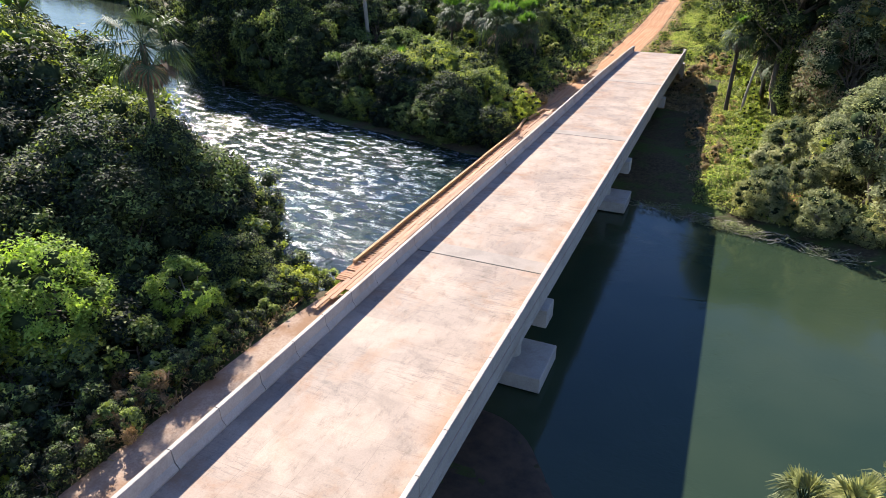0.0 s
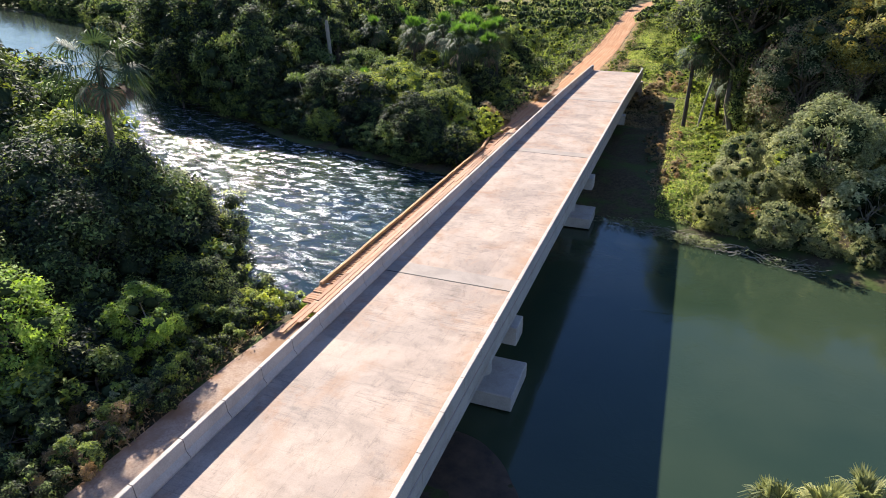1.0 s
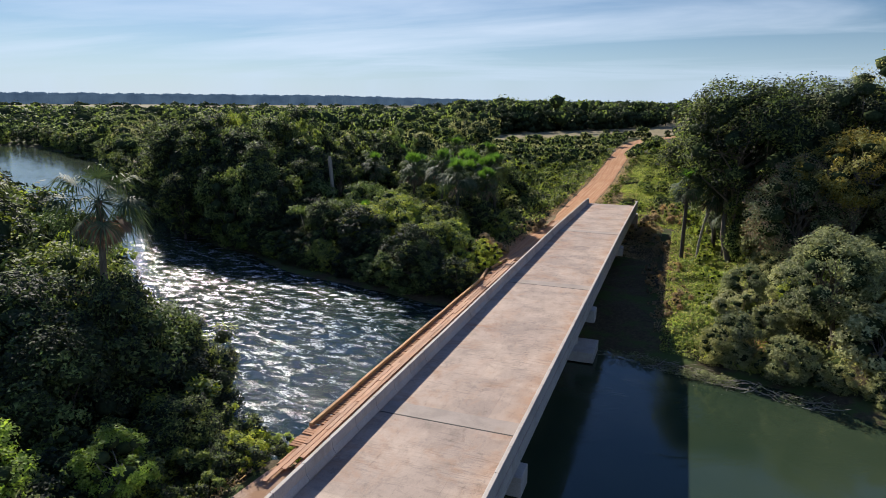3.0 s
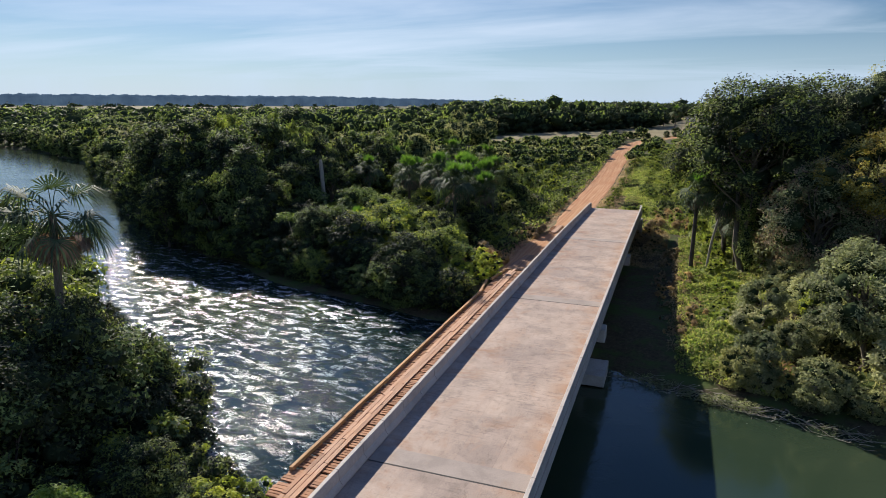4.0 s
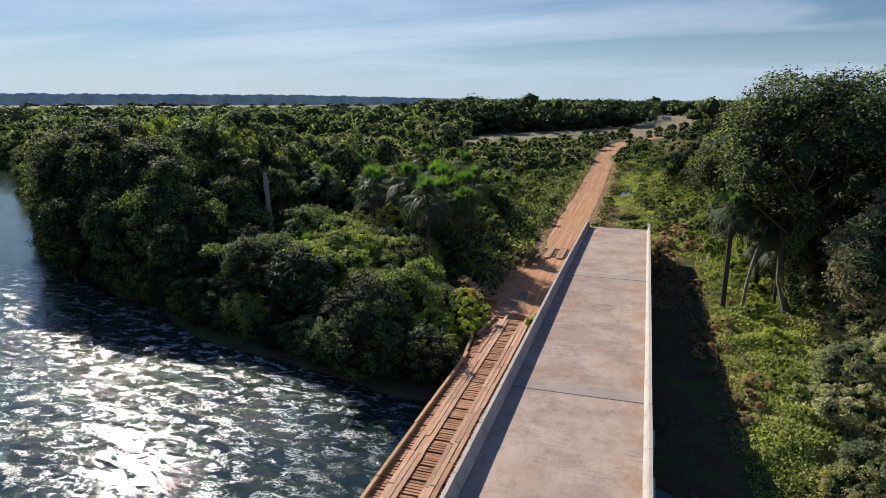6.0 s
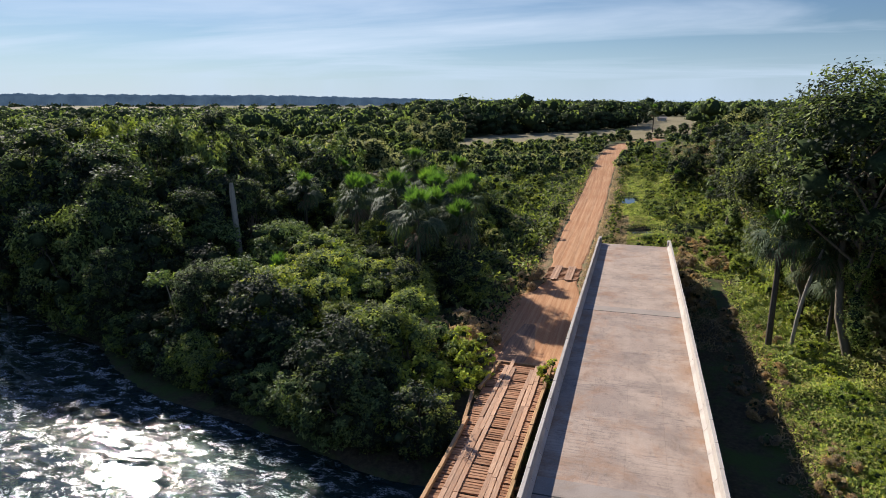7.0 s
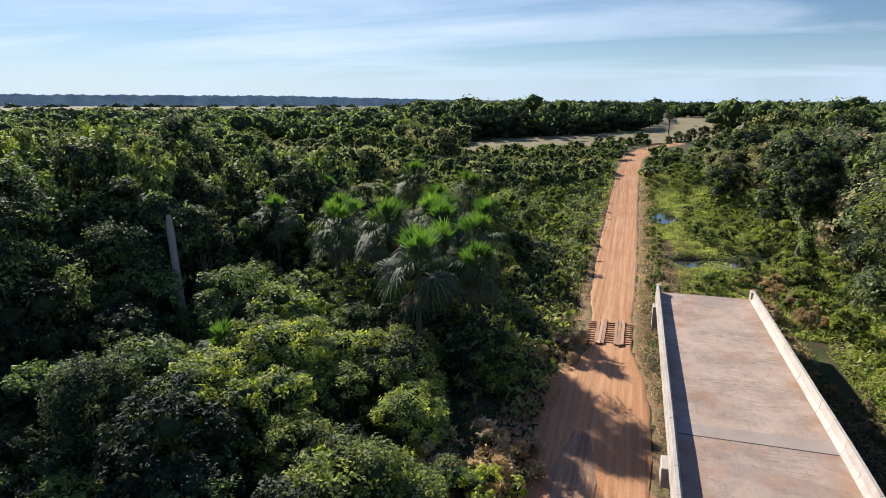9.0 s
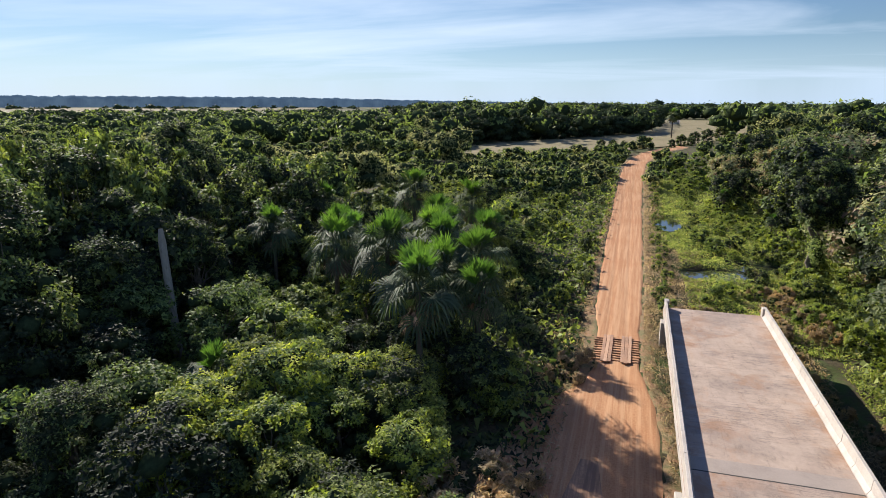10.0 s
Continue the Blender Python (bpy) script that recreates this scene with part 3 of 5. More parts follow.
for yj in JOINTS[1:4]:
    bm = bmesh.new()
    box(bm, (-3.98, yj + 0.06, -0.1), (3.98, yj + 1.45, 0.005))
    for v in bm.verts:
        v.co.z += deck_z(v.co.y)
    part("closure_strip", bm, STRIP, bridge, "greyer strip of newer concrete beside the joint")


def barrier_mesh(length):
    bm = bmesh.new()
    prof = [(0, 0.004), (0, 0.1), (0.16, 0.34), (0.205, 0.86), (0.22, 0.875), (0.40, 0.875), (0.415, 0.86), (0.415, 0.004)]
    ends = [[bm.verts.new((x, y, z)) for x, z in prof] for y in (0, length)]
    for i in range(len(prof)):
        j = (i + 1) % len(prof)
        bm.faces.new((ends[0][i], ends[1][i], ends[1][j], ends[0][j]))
    bm.faces.new(ends[0])
    bm.faces.new(ends[1][::-1])
    bmesh.ops.recalc_face_normals(bm, faces=bm.faces)
    me = bpy.data.meshes.new("barrier_segment")
    bm.to_mesh(me)
    bm.free()
    me.materials.append(BARRIER)
    return me


SEG = 2.468
seg_mesh = barrier_mesh(SEG - 0.035)
panel_bm = bmesh.new()
box(panel_bm, (0, 0, -0.62), (0.1, SEG - 0.03, -0.02), 0.012)
panel_mesh = bpy.data.meshes.new("fascia_panel")
panel_bm.to_mesh(panel_mesh)
panel_bm.free()
panel_mesh.materials.append(BARRIER)
rng = random.Random(4)
for side in (-1, 1):
    y = 5.25
    while y + SEG < 121.4:
        z = deck_z(y + SEG / 2)
        slope = math.atan2(deck_z(y + SEG) - deck_z(y), SEG)
        for nm, me, xo in (("barrier_segment", seg_mesh, 4.0), ("fascia_panel", panel_mesh, 4.36)):
            ob = new(nm, me)
            ob.parent = bridge
            ob.matrix_basis = Matrix.Translation((side * xo + rng.uniform(-0.006, 0.006), y, deck_z(y) + rng.uniform(-0.002, 0.003))) @ Matrix.Rotation(slope, 4, "X") @ Matrix.Diagonal((side, 1, 1, 1))
        y += SEG
for side in (-1, 1):
    bm = box(bmesh.new(), (min(side * 4.0, side * 4.415), 120.4, deck_z(121) + 0.0), (max(side * 4.0, side * 4.415), 121.2, deck_z(121) + 0.88), 0.03)
    part("barrier_end", bm, BARRIER, bridge)

for yp in (33.6, 62.2, 90.3):
    pier = part("pile_cap", box(bmesh.new(), (-5.0, yp - 1.85, 0.1), (5.0, yp + 1.85, 1.1), 0.05), CONC, bridge, "thick weathered concrete pile cap above the water")
    for xp in (-2.7, 2.7):
        tubes("pier_column", [([(xp, yp + 0.1, 1.06), (xp, yp + 0.1, 3.5)], [0.55, 0.55])], CONC, bridge, "round concrete column", 24)
    for xp in (-3.9, -1.3, 1.3, 3.9):
        for dy in (-1.2, 1.2):
            tubes("pile", [([(xp, yp + dy, -2), (xp, yp + dy, 0.14)], [0.3, 0.3])], CONC, bridge, "", 12)
    bm = box(bmesh.new(), (-4.7, yp - 0.2, 3.42), (4.7, yp + 1.3, 4.58), 0.04)
    part("crossbeam", bm, CONC, bridge, "concrete crossbeam under the girders")
for y0, y1 in ((5.0, 6.8), (120.6, 122.0)):
    part("abutment", box(bmesh.new(), (-4.6, y0, -0.5), (4.6, y1, deck_z(y1) - 1.42), 0.05), CONC, bridge, "plain concrete abutment wall")

# ---- the old timber bridge ----
TZ = 2.55
timber_bridge = thing("timber_bridge", "old weathered timber bridge with two plank wheel tracks", "bridge")


def shared_box(name, size, material, bevel=0.012):
    bm = box(bmesh.new(), [-q / 2 for q in size], [q / 2 for q in size], bevel)
    me = bpy.data.meshes.new(name)
    bm.to_mesh(me)
    bm.free()
    me.materials.append(material)
    return me


def lay(name, me, parent, at, rz=0.0, rx=0.0, ry=0.0, scale=(1, 1, 1)):
    ob = new(name, me)
    ob.parent = parent
    ob.matrix_basis = Matrix.Translation(at) @ Euler((rx, ry, rz)).to_matrix().to_4x4() @ Matrix.Diagonal((*scale, 1))
    return ob


RT = random.Random(7)
cross_meshes = [shared_box("cross_plank", (4.5, w, 0.09), WOOD) for w in (0.2, 0.23, 0.26)]
y, i = 35.0, 0
while y < 86:
    w = RT.choice((0, 1, 2))
    lay("cross_plank", cross_meshes[w], timber_bridge, (-8.05 + RT.uniform(-0.06, 0.06), y, TZ + RT.uniform(-0.012, 0.012)), RT.uniform(-0.012, 0.012), RT.uniform(-0.03, 0.03))
    i += 1
    y += 0.27 if i % 5 else 0.42
track_meshes = [shared_box("track_plank", (0.3, L, 0.07), WOOD_TRACK) for L in (3.6, 4.2, 4.8)]
for tx in (-9.0, -6.95):
    for k in (-1, 0, 1):
        y = (31.0 if tx < -8 else 18.0) + 1.4 * (k + 1)
        while y < 85:
            j = RT.choice((0, 1, 2))
            L = (3.6, 4.2, 4.8)[j]
            if y + L > 88:
                break
            lay("track_plank", track_meshes[j], timber_bridge, (tx + k * 0.325 + RT.uniform(-0.03, 0.03), y + L / 2, TZ + (0.085 if y > 32 else -0.03 + 0.115 * max(0.0, (y - 24) / 8)) + RT.uniform(0, 0.02)), RT.uniform(-0.008, 0.008), RT.uniform(-0.003, 0.003))
            y += L + RT.uniform(0.01, 0.06)
curb_mesh = shared_box("curb_beam", (0.24, 6.4, 0.26), WOOD_CURB, 0.02)
for cx, ys in ((-10.2, (40.5, 46.95, 53.4, 59.85, 66.3, 72.7)), (-5.85, (27.5, 34, 40.5, 46.95, 53.4, 59.85, 66.3, 72.7, 79.2, 84.6))):
    for y in ys:
        lay("curb_beam", curb_mesh, timber_bridge, (cx + RT.uniform(-0.03, 0.03), y, TZ + 0.17), RT.uniform(-0.008, 0.008))
lay("curb_beam", curb_mesh, timber_bridge, (-10.55, 77.6, TZ + 0.12), 0.12, 0, 0, (1, 0.75, 1))
lay("curb_beam", curb_mesh, timber_bridge, (-10.25, 83.2, TZ + 0.14), -0.10, 0, 0, (1, 0.8, 1))
for xs in (-9.7, -8.6, -7.5, -6.4):
    tubes("stringer", [([(xs, 33, TZ - 0.27), (xs, 60, TZ - 0.27), (xs, 86, TZ - 0.27)], [0.22, 0.22, 0.2])], WOOD, timber_bridge, "round log stringer", 8)
for yb in (44, 53, 62, 70):
    tubes("pile_bent", [([(-10.6, yb, TZ - 0.66), (-5.6, yb, TZ - 0.66)], [0.17, 0.17])] + [([(xs, yb, -2), (xs, yb, TZ - 0.6)], [0.16, 0.15]) for xs in (-10, -8, -6)], WOOD, timber_bridge, "log trestle standing in the river", 8)
part("abutment_log", box(bmesh.new(), (-10.4, 86.3, TZ - 0.3), (-5.8, 86.6, TZ + 0.02), 0.05), WOOD_CURB, timber_bridge)

crossing = thing("plank_crossing", "small plank crossing with two wheel tracks in the dirt road", "bridge")
for y in np.arange(115.6, 121.6, 0.62):
    lay("cross_plank", cross_meshes[1], crossing, (-8.5 + RT.uniform(-0.1, 0.1), float(y), 1.86), RT.uniform(-0.03, 0.03), 0, 0, (0.92, 1, 1))
for tx in (-9.35, -7.6):
    for k in (-1, 0, 1):
        lay("track_plank", track_meshes[2], crossing, (tx + k * 0.325, 118.4 + RT.uniform(-0.3, 0.3), 1.95), RT.uniform(-0.01, 0.01), 0, 0, (1, 1.45, 1))

# ---- vegetation: makers ----
def leaf_cloud(centres, radii, n, size, rng, up=0.45, slim=0.64, shell=0.5):
    """Vertices and quads of n small folded leaves, spread over soft clumps."""
    c, r = np.asarray(centres, dtype=float), np.asarray(radii, dtype=float)
    w = r ** 2
    k = rng.choice(len(c), n, p=w / w.sum())
    out = rng.normal(size=(n, 3))
    out /= np.linalg.norm(out, axis=1)[:, None]
    dist = r[k] * (shell + (1 - shell) * rng.random(n)) * np.where(rng.random(n) < 0.12, 1.25, 1.0)
    p = c[k] + out * dist[:, None] * np.array([1, 1, 0.72])
    nrm = out * 0.62 + rng.normal(size=(n, 3)) * 0.55 + np.array([0, 0, up])
    nrm /= np.linalg.norm(nrm, axis=1)[:, None]
    t = np.cross(nrm, rng.normal(size=(n, 3)))
    t /= np.linalg.norm(t, axis=1)[:, None] + 1e-9
    b = np.cross(nrm, t)
    ln = (size * rng.uniform(0.6, 1.35, n))[:, None]
    wd = ln * slim * rng.uniform(0.75, 1.2, n)[:, None]
    v = np.stack([p - t * ln / 2 + b * wd / 2, p - t * ln / 2 - b * wd / 2, p + t * ln / 2], 1).reshape(-1, 3)
    return v, np.arange(3 * n).reshape(n, 3)


ICO = bmesh.new()
bmesh.ops.create_icosphere(ICO, subdivisions=1, radius=1.0)
ICO.verts.ensure_lookup_table()
ICO_V = np.array([v.co[:] for v in ICO.verts])
ICO_F = np.array([[v.index for v in f.verts] for f in ICO.faces])
ICO.free()


def cores(centres, radii, rng, share=0.62):
    """Solid fillers inside the clumps, coloured as the shade between their leaves."""
    vs, fs = [], []
    for i, (c, r) in enumerate(zip(centres, radii)):
        vs.append(np.asarray(c) + ICO_V * r * share * rng.uniform(0.7, 1.15, (len(ICO_V), 1)) * np.array([1, 1, 0.75]))
        fs.append(ICO_F + i * len(ICO_V))
    return np.concatenate(vs), np.concatenate(fs)


def foliage(centres, radii, n, size, rng, **kw):
    v, f = leaf_cloud(centres, radii, n, size, rng, **kw)
    cv, cf = cores(centres, radii, rng)
    return np.concatenate([v, cv]), np.concatenate([f, cf + len(v)]), n


# dark added hearts, so that gaps between the leaves look shaded
CORE = Mat("shade_core")
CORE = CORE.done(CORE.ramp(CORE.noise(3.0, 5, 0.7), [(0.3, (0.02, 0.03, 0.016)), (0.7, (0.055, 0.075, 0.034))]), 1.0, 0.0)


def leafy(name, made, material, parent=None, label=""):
    """A part from foliage(): leaves of one material round hearts with painted inner shade."""
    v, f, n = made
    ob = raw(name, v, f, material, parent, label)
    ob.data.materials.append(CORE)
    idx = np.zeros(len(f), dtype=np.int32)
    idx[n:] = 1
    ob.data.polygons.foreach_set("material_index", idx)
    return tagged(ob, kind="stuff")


def limb(start, end, r0, r1, rng, n=5, sag=0.12):
    a, b = np.array(start, dtype=float), np.array(end, dtype=float)
    L = np.linalg.norm(b - a)
    pts = [a + (b - a) * s + (rng.normal(size=3) * L * 0.045 if 0 < s < 1 else 0) + np.array([0, 0, -sag * L * math.sin(math.pi * s) * 0.4]) for s in np.linspace(0, 1, n)]
    return [tuple(p) for p in pts], list(np.linspace(r0, r1, n))


def crown_shape(R, lo, H, lobes, rng, flat, seed, lean):
    """Centres, radii and outward ways of a crown's main boughs."""
    mid, half = (lo + H) / 2, (H - lo) / 2
    cs, rs, ds = [], [], []
    for i in range(lobes):
        u = 1 - 2 * (i + 0.5) / lobes
        q = 2.4 * i + rng.uniform(-0.5, 0.5) + seed
        w = math.sqrt(max(0.0, 1 - u * u))
        d = np.array([w * math.cos(q), w * math.sin(q), u])
        r = rng.uniform(0.27, 0.47) * min(R, half * 1.15)
        f = rng.uniform(0.72, 1.1)
        # boughs reach out unevenly; the crown is widest above its middle
        wide = (R - r * 0.8) * f * (1 + 0.16 * math.sin(2 * q + seed))
        cs.append(np.array([d[0] * wide + lean * half, d[1] * wide, mid + d[2] * max(0.2, half - r * 0.72) * (0.9 + 0.1 * f) * flat]))
        rs.append(r)
        ds.append(d)
    return cs, rs, ds


def bough_leaves(cs, rs, ds, tufts, n, size, rng, slim=0.64):
    """Leaves gathered in tufts over the outer side of each bough."""
    area = np.array(rs) ** 2
    k = rng.choice(len(cs), tufts, p=area / area.sum())
    way = rng.normal(size=(tufts, 3))
    way /= np.linalg.norm(way, axis=1)[:, None]
    out = np.array(ds)[k]
    facing = (way * out).sum(1)
    way = np.where((facing < -0.25)[:, None], way - 2 * facing[:, None] * out, way)
    way[:, 2] += 0.12
    r = np.array(rs)[k]
    tc = np.array(cs)[k] + way * (r * rng.uniform(0.78, 1.04, tufts))[:, None] * np.array([1, 1, 0.86])
    tr = r * rng.uniform(0.2, 0.42, tufts)
    j = rng.choice(tufts, n, p=tr ** 2 / (tr ** 2).sum())
    off = rng.normal(size=(n, 3)) * np.array([0.62, 0.62, 0.4])
    off *= np.minimum(1.0, 1.15 / (np.linalg.norm(off, axis=1) + 1e-9))[:, None]
    p = tc[j] + off * tr[j][:, None] - np.array([0, 0, 0.25]) * ((off ** 2).sum(1) * tr[j])[:, None]
    nrm = way[j] * 0.55 + rng.normal(size=(n, 3)) * 0.42 + np.array([0, 0, 0.5])
    nrm /= np.linalg.norm(nrm, axis=1)[:, None]
    t = np.cross(nrm, rng.normal(size=(n, 3)))
    t /= np.linalg.norm(t, axis=1)[:, None] + 1e-9
    b = np.cross(nrm, t)
    ln = (size * rng.uniform(0.6, 1.35, n))[:, None]
    wd = ln * slim * rng.uniform(0.75, 1.2, n)[:, None]
    v = np.stack([p - t * ln / 2 + b * wd / 2, p - t * ln / 2 - b * wd / 2, p + t * ln / 2], 1).reshape(-1, 3)
    return v, np.arange(3 * n).reshape(n, 3)


def broad_tree(name, label, category, group, H, R, base, clumps, n, size, leaf, seed, trunk_r=0.2, limbs=7, wood=None, flat=1.0, lobes=14, leaf2=None, lean=0.0, slim=0.64):
    """A tree or bush H high with a lumpy crown R wide that begins at base (part of H)."""
    rng = np.random.default_rng(seed)
    top = thing(name, label, category, (0, 0, 0), group)
    lo, mid = H * base, H * (base + 1) / 2
    cs, rs, ds = crown_shape(R, lo, H, lobes, rng, flat, seed, lean)
    lines = [limb((0, 0, -0.4), (lean * 0.6, 0.1 * R, mid), trunk_r, trunk_r * 0.5, rng, 6, 0)]
    for i in range(limbs):
        c = cs[i % lobes] + rng.normal(size=3) * 0.3 * rs[i % lobes]
        u = rng.uniform(0.35, 0.95)
        lines.append(limb((lean * 0.5 * u, 0.08 * R * u, mid * u), c, trunk_r * 0.42, trunk_r * 0.1, rng))
    tubes("trunk", lines, wood or BARK, top, "", 6)
    m = int(n * 0.6) if leaf2 else n
    v, f = bough_leaves(cs, rs, ds, clumps * 4, m, size, rng, slim)
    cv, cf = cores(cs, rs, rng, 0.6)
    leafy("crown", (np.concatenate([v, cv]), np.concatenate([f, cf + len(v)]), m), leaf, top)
    # second leaf tone; with LEAF_BRIGHT it paints sunlit leaves into the crown
    if leaf2:
        tagged(raw("leafy_top", *bough_leaves(cs, rs, ds, clumps * 2, n - m, size, rng, slim), leaf2, top, "fresh lighter foliage"), kind="stuff")
    return top


def fan(verts, faces, base, aim, reach, spread, droop, rng, rays=17):
    """One fan leaf: narrow rays from base about the direction aim."""
    d = Vector(aim).normalized()
    side = d.cross(Vector((0, 0, 1)))
    side = side.normalized() if side.length > 0.05 else Vector((1, 0, 0))
    side = (Matrix.Rotation(rng.uniform(-0.7, 0.7), 3, d) @ side).normalized()
    nrm = side.cross(d).normalized()
    for i in range(rays):
        q = (i / (rays - 1) - 0.5) * spread + rng.uniform(-0.04, 0.04)
        way = d * math.cos(q) + side * math.sin(q)
        L = reach * (0.72 + 0.28 * math.cos(q)) * rng.uniform(0.8, 1.12)
        w = L * 0.024 + 0.014
        across = (side * math.cos(q) - d * math.sin(q)) * w
        p0, p1 = Vector(base), Vector(base) + way * L * 0.6 + nrm * (0.05 * L)
        p2 = Vector(base) + way * L + Vector((0, 0, -droop * L * rng.uniform(0.6, 1.3)))
        o = len(verts)
        verts += [p0 - across * 0.3, p0 + across * 0.3, p1 + across * 1.1, p1 - across * 1.1, p2 + across * 0.15, p2 - across * 0.15]
        faces += [(o, o + 1, o + 2, o + 3), (o + 3, o + 2, o + 4, o + 5)]


def fan_palm(label, H, seed, leaves=20, reach=1.7, stalk=1.8, young=5, dry=6, trunk_r=0.2, lean=(0, 0), group="fan palms", wood=None, green=None):
    rng = np.random.default_rng(seed)
    top = thing("fan_palm", label, "palm tree", (0, 0, 0), group)
    pts = [(lean[0] * s * s, lean[1] * s * s, -0.3 + (H + 0.3) * s) for s in np.linspace(0, 1, 7)]
    tubes("trunk", [(pts, list(np.linspace(trunk_r * 1.15, trunk_r * 0.85, 7)))], wood or BARK_DARK, top, "", 8)
    head = Vector(pts[-1])
    stalks = []
    for nm, count, mat_, lo, hi, sz in (("crown", int(leaves * 1.3), green or PALM_LEAF, -45, 76, 1.0), ("young_foliage", young + 3 if young > 3 else young, green or PALM_YOUNG, 50, 86, 0.95), ("dry_foliage", dry, PALM_DRY, -80, -50, 0.8)):
        if not count:
            continue
        verts, faces = [], []
        for i in range(count):
            az = 2.4 * i + rng.uniform(-0.3, 0.3)
            el = radians(rng.uniform(lo, hi))
            way = Vector((math.cos(az) * math.cos(el), math.sin(az) * math.cos(el), math.sin(el)))
            sl = stalk * sz * rng.uniform(0.8, 1.15)
            tip = head + way * sl + Vector((0, 0, -0.10 * sl * sl if nm == "crown" else 0))
            stalks.append(([tuple(head), tuple(head + way * sl * 0.5), tuple(tip)], [0.04, 0.03, 0.022]))
            aim = way + Vector((0, 0, -0.5 if nm == "crown" else 0))
            fan(verts, faces, tip, aim, reach * sz * rng.uniform(0.85, 1.1), radians(235 if nm == "crown" else 80 if nm == "young_foliage" else 110), 0.42 if nm == "crown" else 0.05, rng)
        tagged(raw(nm, verts, faces, mat_, top, {"young_foliage": "bright upright young fans", "dry_foliage": "brown hanging dead fans"}.get(nm, "")), kind="stuff")
    tagged(tubes("stalk_tuft", stalks, PALM_LEAF, top, "", 4), kind="stuff")
    return top


def put(ob, x, y, s=1.0, turn=None, sink=0.15, z=None, tall=1.0):
    """The pose of a plant that stands on the land."""
    zz = float(land(x, y)) if z is None else z
    return Matrix.Translation((x, y, max(zz, -0.3) - sink)) @ Matrix.Rotation(turn if turn is not None else 0.0, 4, "Z") @ Matrix.Diagonal((s, s, s * tall, 1))


class Grove:
    """Kinds of plants, each built once; the first one is itself planted, the rest are copies."""

    def __init__(self):
        self.kinds, self.used = {}, set()

    def add(self, key, ob):
        self.kinds[key] = ob

    def plant(self, key, m):
        ob = self.kinds[key]
        if key in self.used:
            return copy_thing(ob, m @ Matrix.Diagonal((1 / ob.scale[0], 1 / ob.scale[1], 1 / ob.scale[2], 1)))
        self.used.add(key)
        ob.matrix_basis = m
        return ob


grove = Grove()
RN = random.Random(11)
HI = [
    ("hi0", "dense dark green bank tree with lumpy crown", 7.0, 3.6, 0.02, 46, LEAF, LEAF_BRIGHT),
    ("hi1", "broad leafy bush-like tree in the riverside thicket", 7.0, 3.9, 0.0, 52, LEAF, None),
    ("hi2", "green riverside tree with ragged top and painted sunlit leaves", 7.0, 3.3, 0.05, 40, LEAF, LEAF_BRIGHT),
    ("hi3", "vine-draped dark green tree in the thicket", 7.0, 3.5, 0.0, 50, LEAF_DARK, LEAF),
    ("hi4", "riverside tree with dense foliage darkened as self-shade", 7.0, 3.7, 0.03, 44, LEAF_DARK, None),
]
for i, (key, label, H, R, base, cl, l1, l2) in enumerate(HI):
    grove.add(key, broad_tree("tree", label, "tree", "riverside trees", H, R, base, int(cl * 1.2), 8200, 0.25, l1, 20 + i, 0.16, 9, None, 0.95, 15 + i, l2))
for i, (key, label, l1, l2, R, cl) in enumerate((("mid0", "green forest tree with rounded crown", LEAF, None, 3.9, 40), ("mid1", "dark forest tree with uneven crown", LEAF_DARK, LEAF, 3.5, 52),
                                                 ("mid2", "olive green forest tree with open crown", LEAF_GREY, LEAF, 3.7, 46), ("mid3", "bright green scrub tree in the forest", LEAF, LEAF_BRIGHT, 4.1, 38),
                                                 ("mid4", "grey-brown half bare forest tree with fine twigs", LEAF_GREY, LEAF_DRY, 3.6, 60))):
    grove.add(key, broad_tree("forest_tree", label, "tree", "forest trees", 8.0, R, 0.0, cl, 4000, 0.40 if i < 2 or i == 3 else 0.36, l1, 40 + i, 0.18, 7, None, 1.0, 12 + i, l2))
for i, (l1, l2) in enumerate(((LEAF_DARK, LEAF), (LEAF, LEAF_DARK))):
    grove.add("near%d" % i, broad_tree("tree", "dense small-leaved dark green tree on the near bank", "tree", "near bank trees", 7.0, 3.6, 0.0, 80, 14000, 0.2, l1, 55 + i, 0.16, 9, None, 0.95, 17, l2))
grove.add("bush", broad_tree("bush", "low green bush beside the track", "bush", "bushes", 2.6, 1.9, 0.0, 30, 2600, 0.18, LEAF, 70, 0.06, 8, None, 1.0, 10, LEAF_BRIGHT))
grove.add("bush_bright", broad_tree("bush", "green bush with small leaves coloured bright as if sunlit", "bush", "bushes", 2.6, 1.8, 0.0, 28, 2600, 0.18, LEAF_BRIGHT, 71, 0.06, 8, None, 1.0, 9))
grove.add("dry_bush", broad_tree("dry_bush", "dry tan and rust-brown bush beside the dirt road", "bush", "dry bushes", 1.9, 1.6, 0.0, 26, 2400, 0.36, STRAW, 72, 0.05, 10, None, 1.0, 9, DRY, 0.0, 0.16))
grove.add("grey", broad_tree("tree", "grey-green small-leaved tree on the sunny bank", "tree", "sunny bank trees", 7.0, 3.4, 0.05, 46, 8000, 0.25, LEAF_GREY, 73, 0.14, 12, BARK_PALE, 1.0, 16))
# this bush is coloured as if it stood in shade
grove.add("bush_dark", broad_tree("bush", "green bush beside the track with leaves darkened as shade", "bush", "bushes", 2.6, 1.9, 0.0, 30, 3000, 0.15, LEAF_DARK, 75, 0.06, 8, None, 1.0, 10, LEAF))
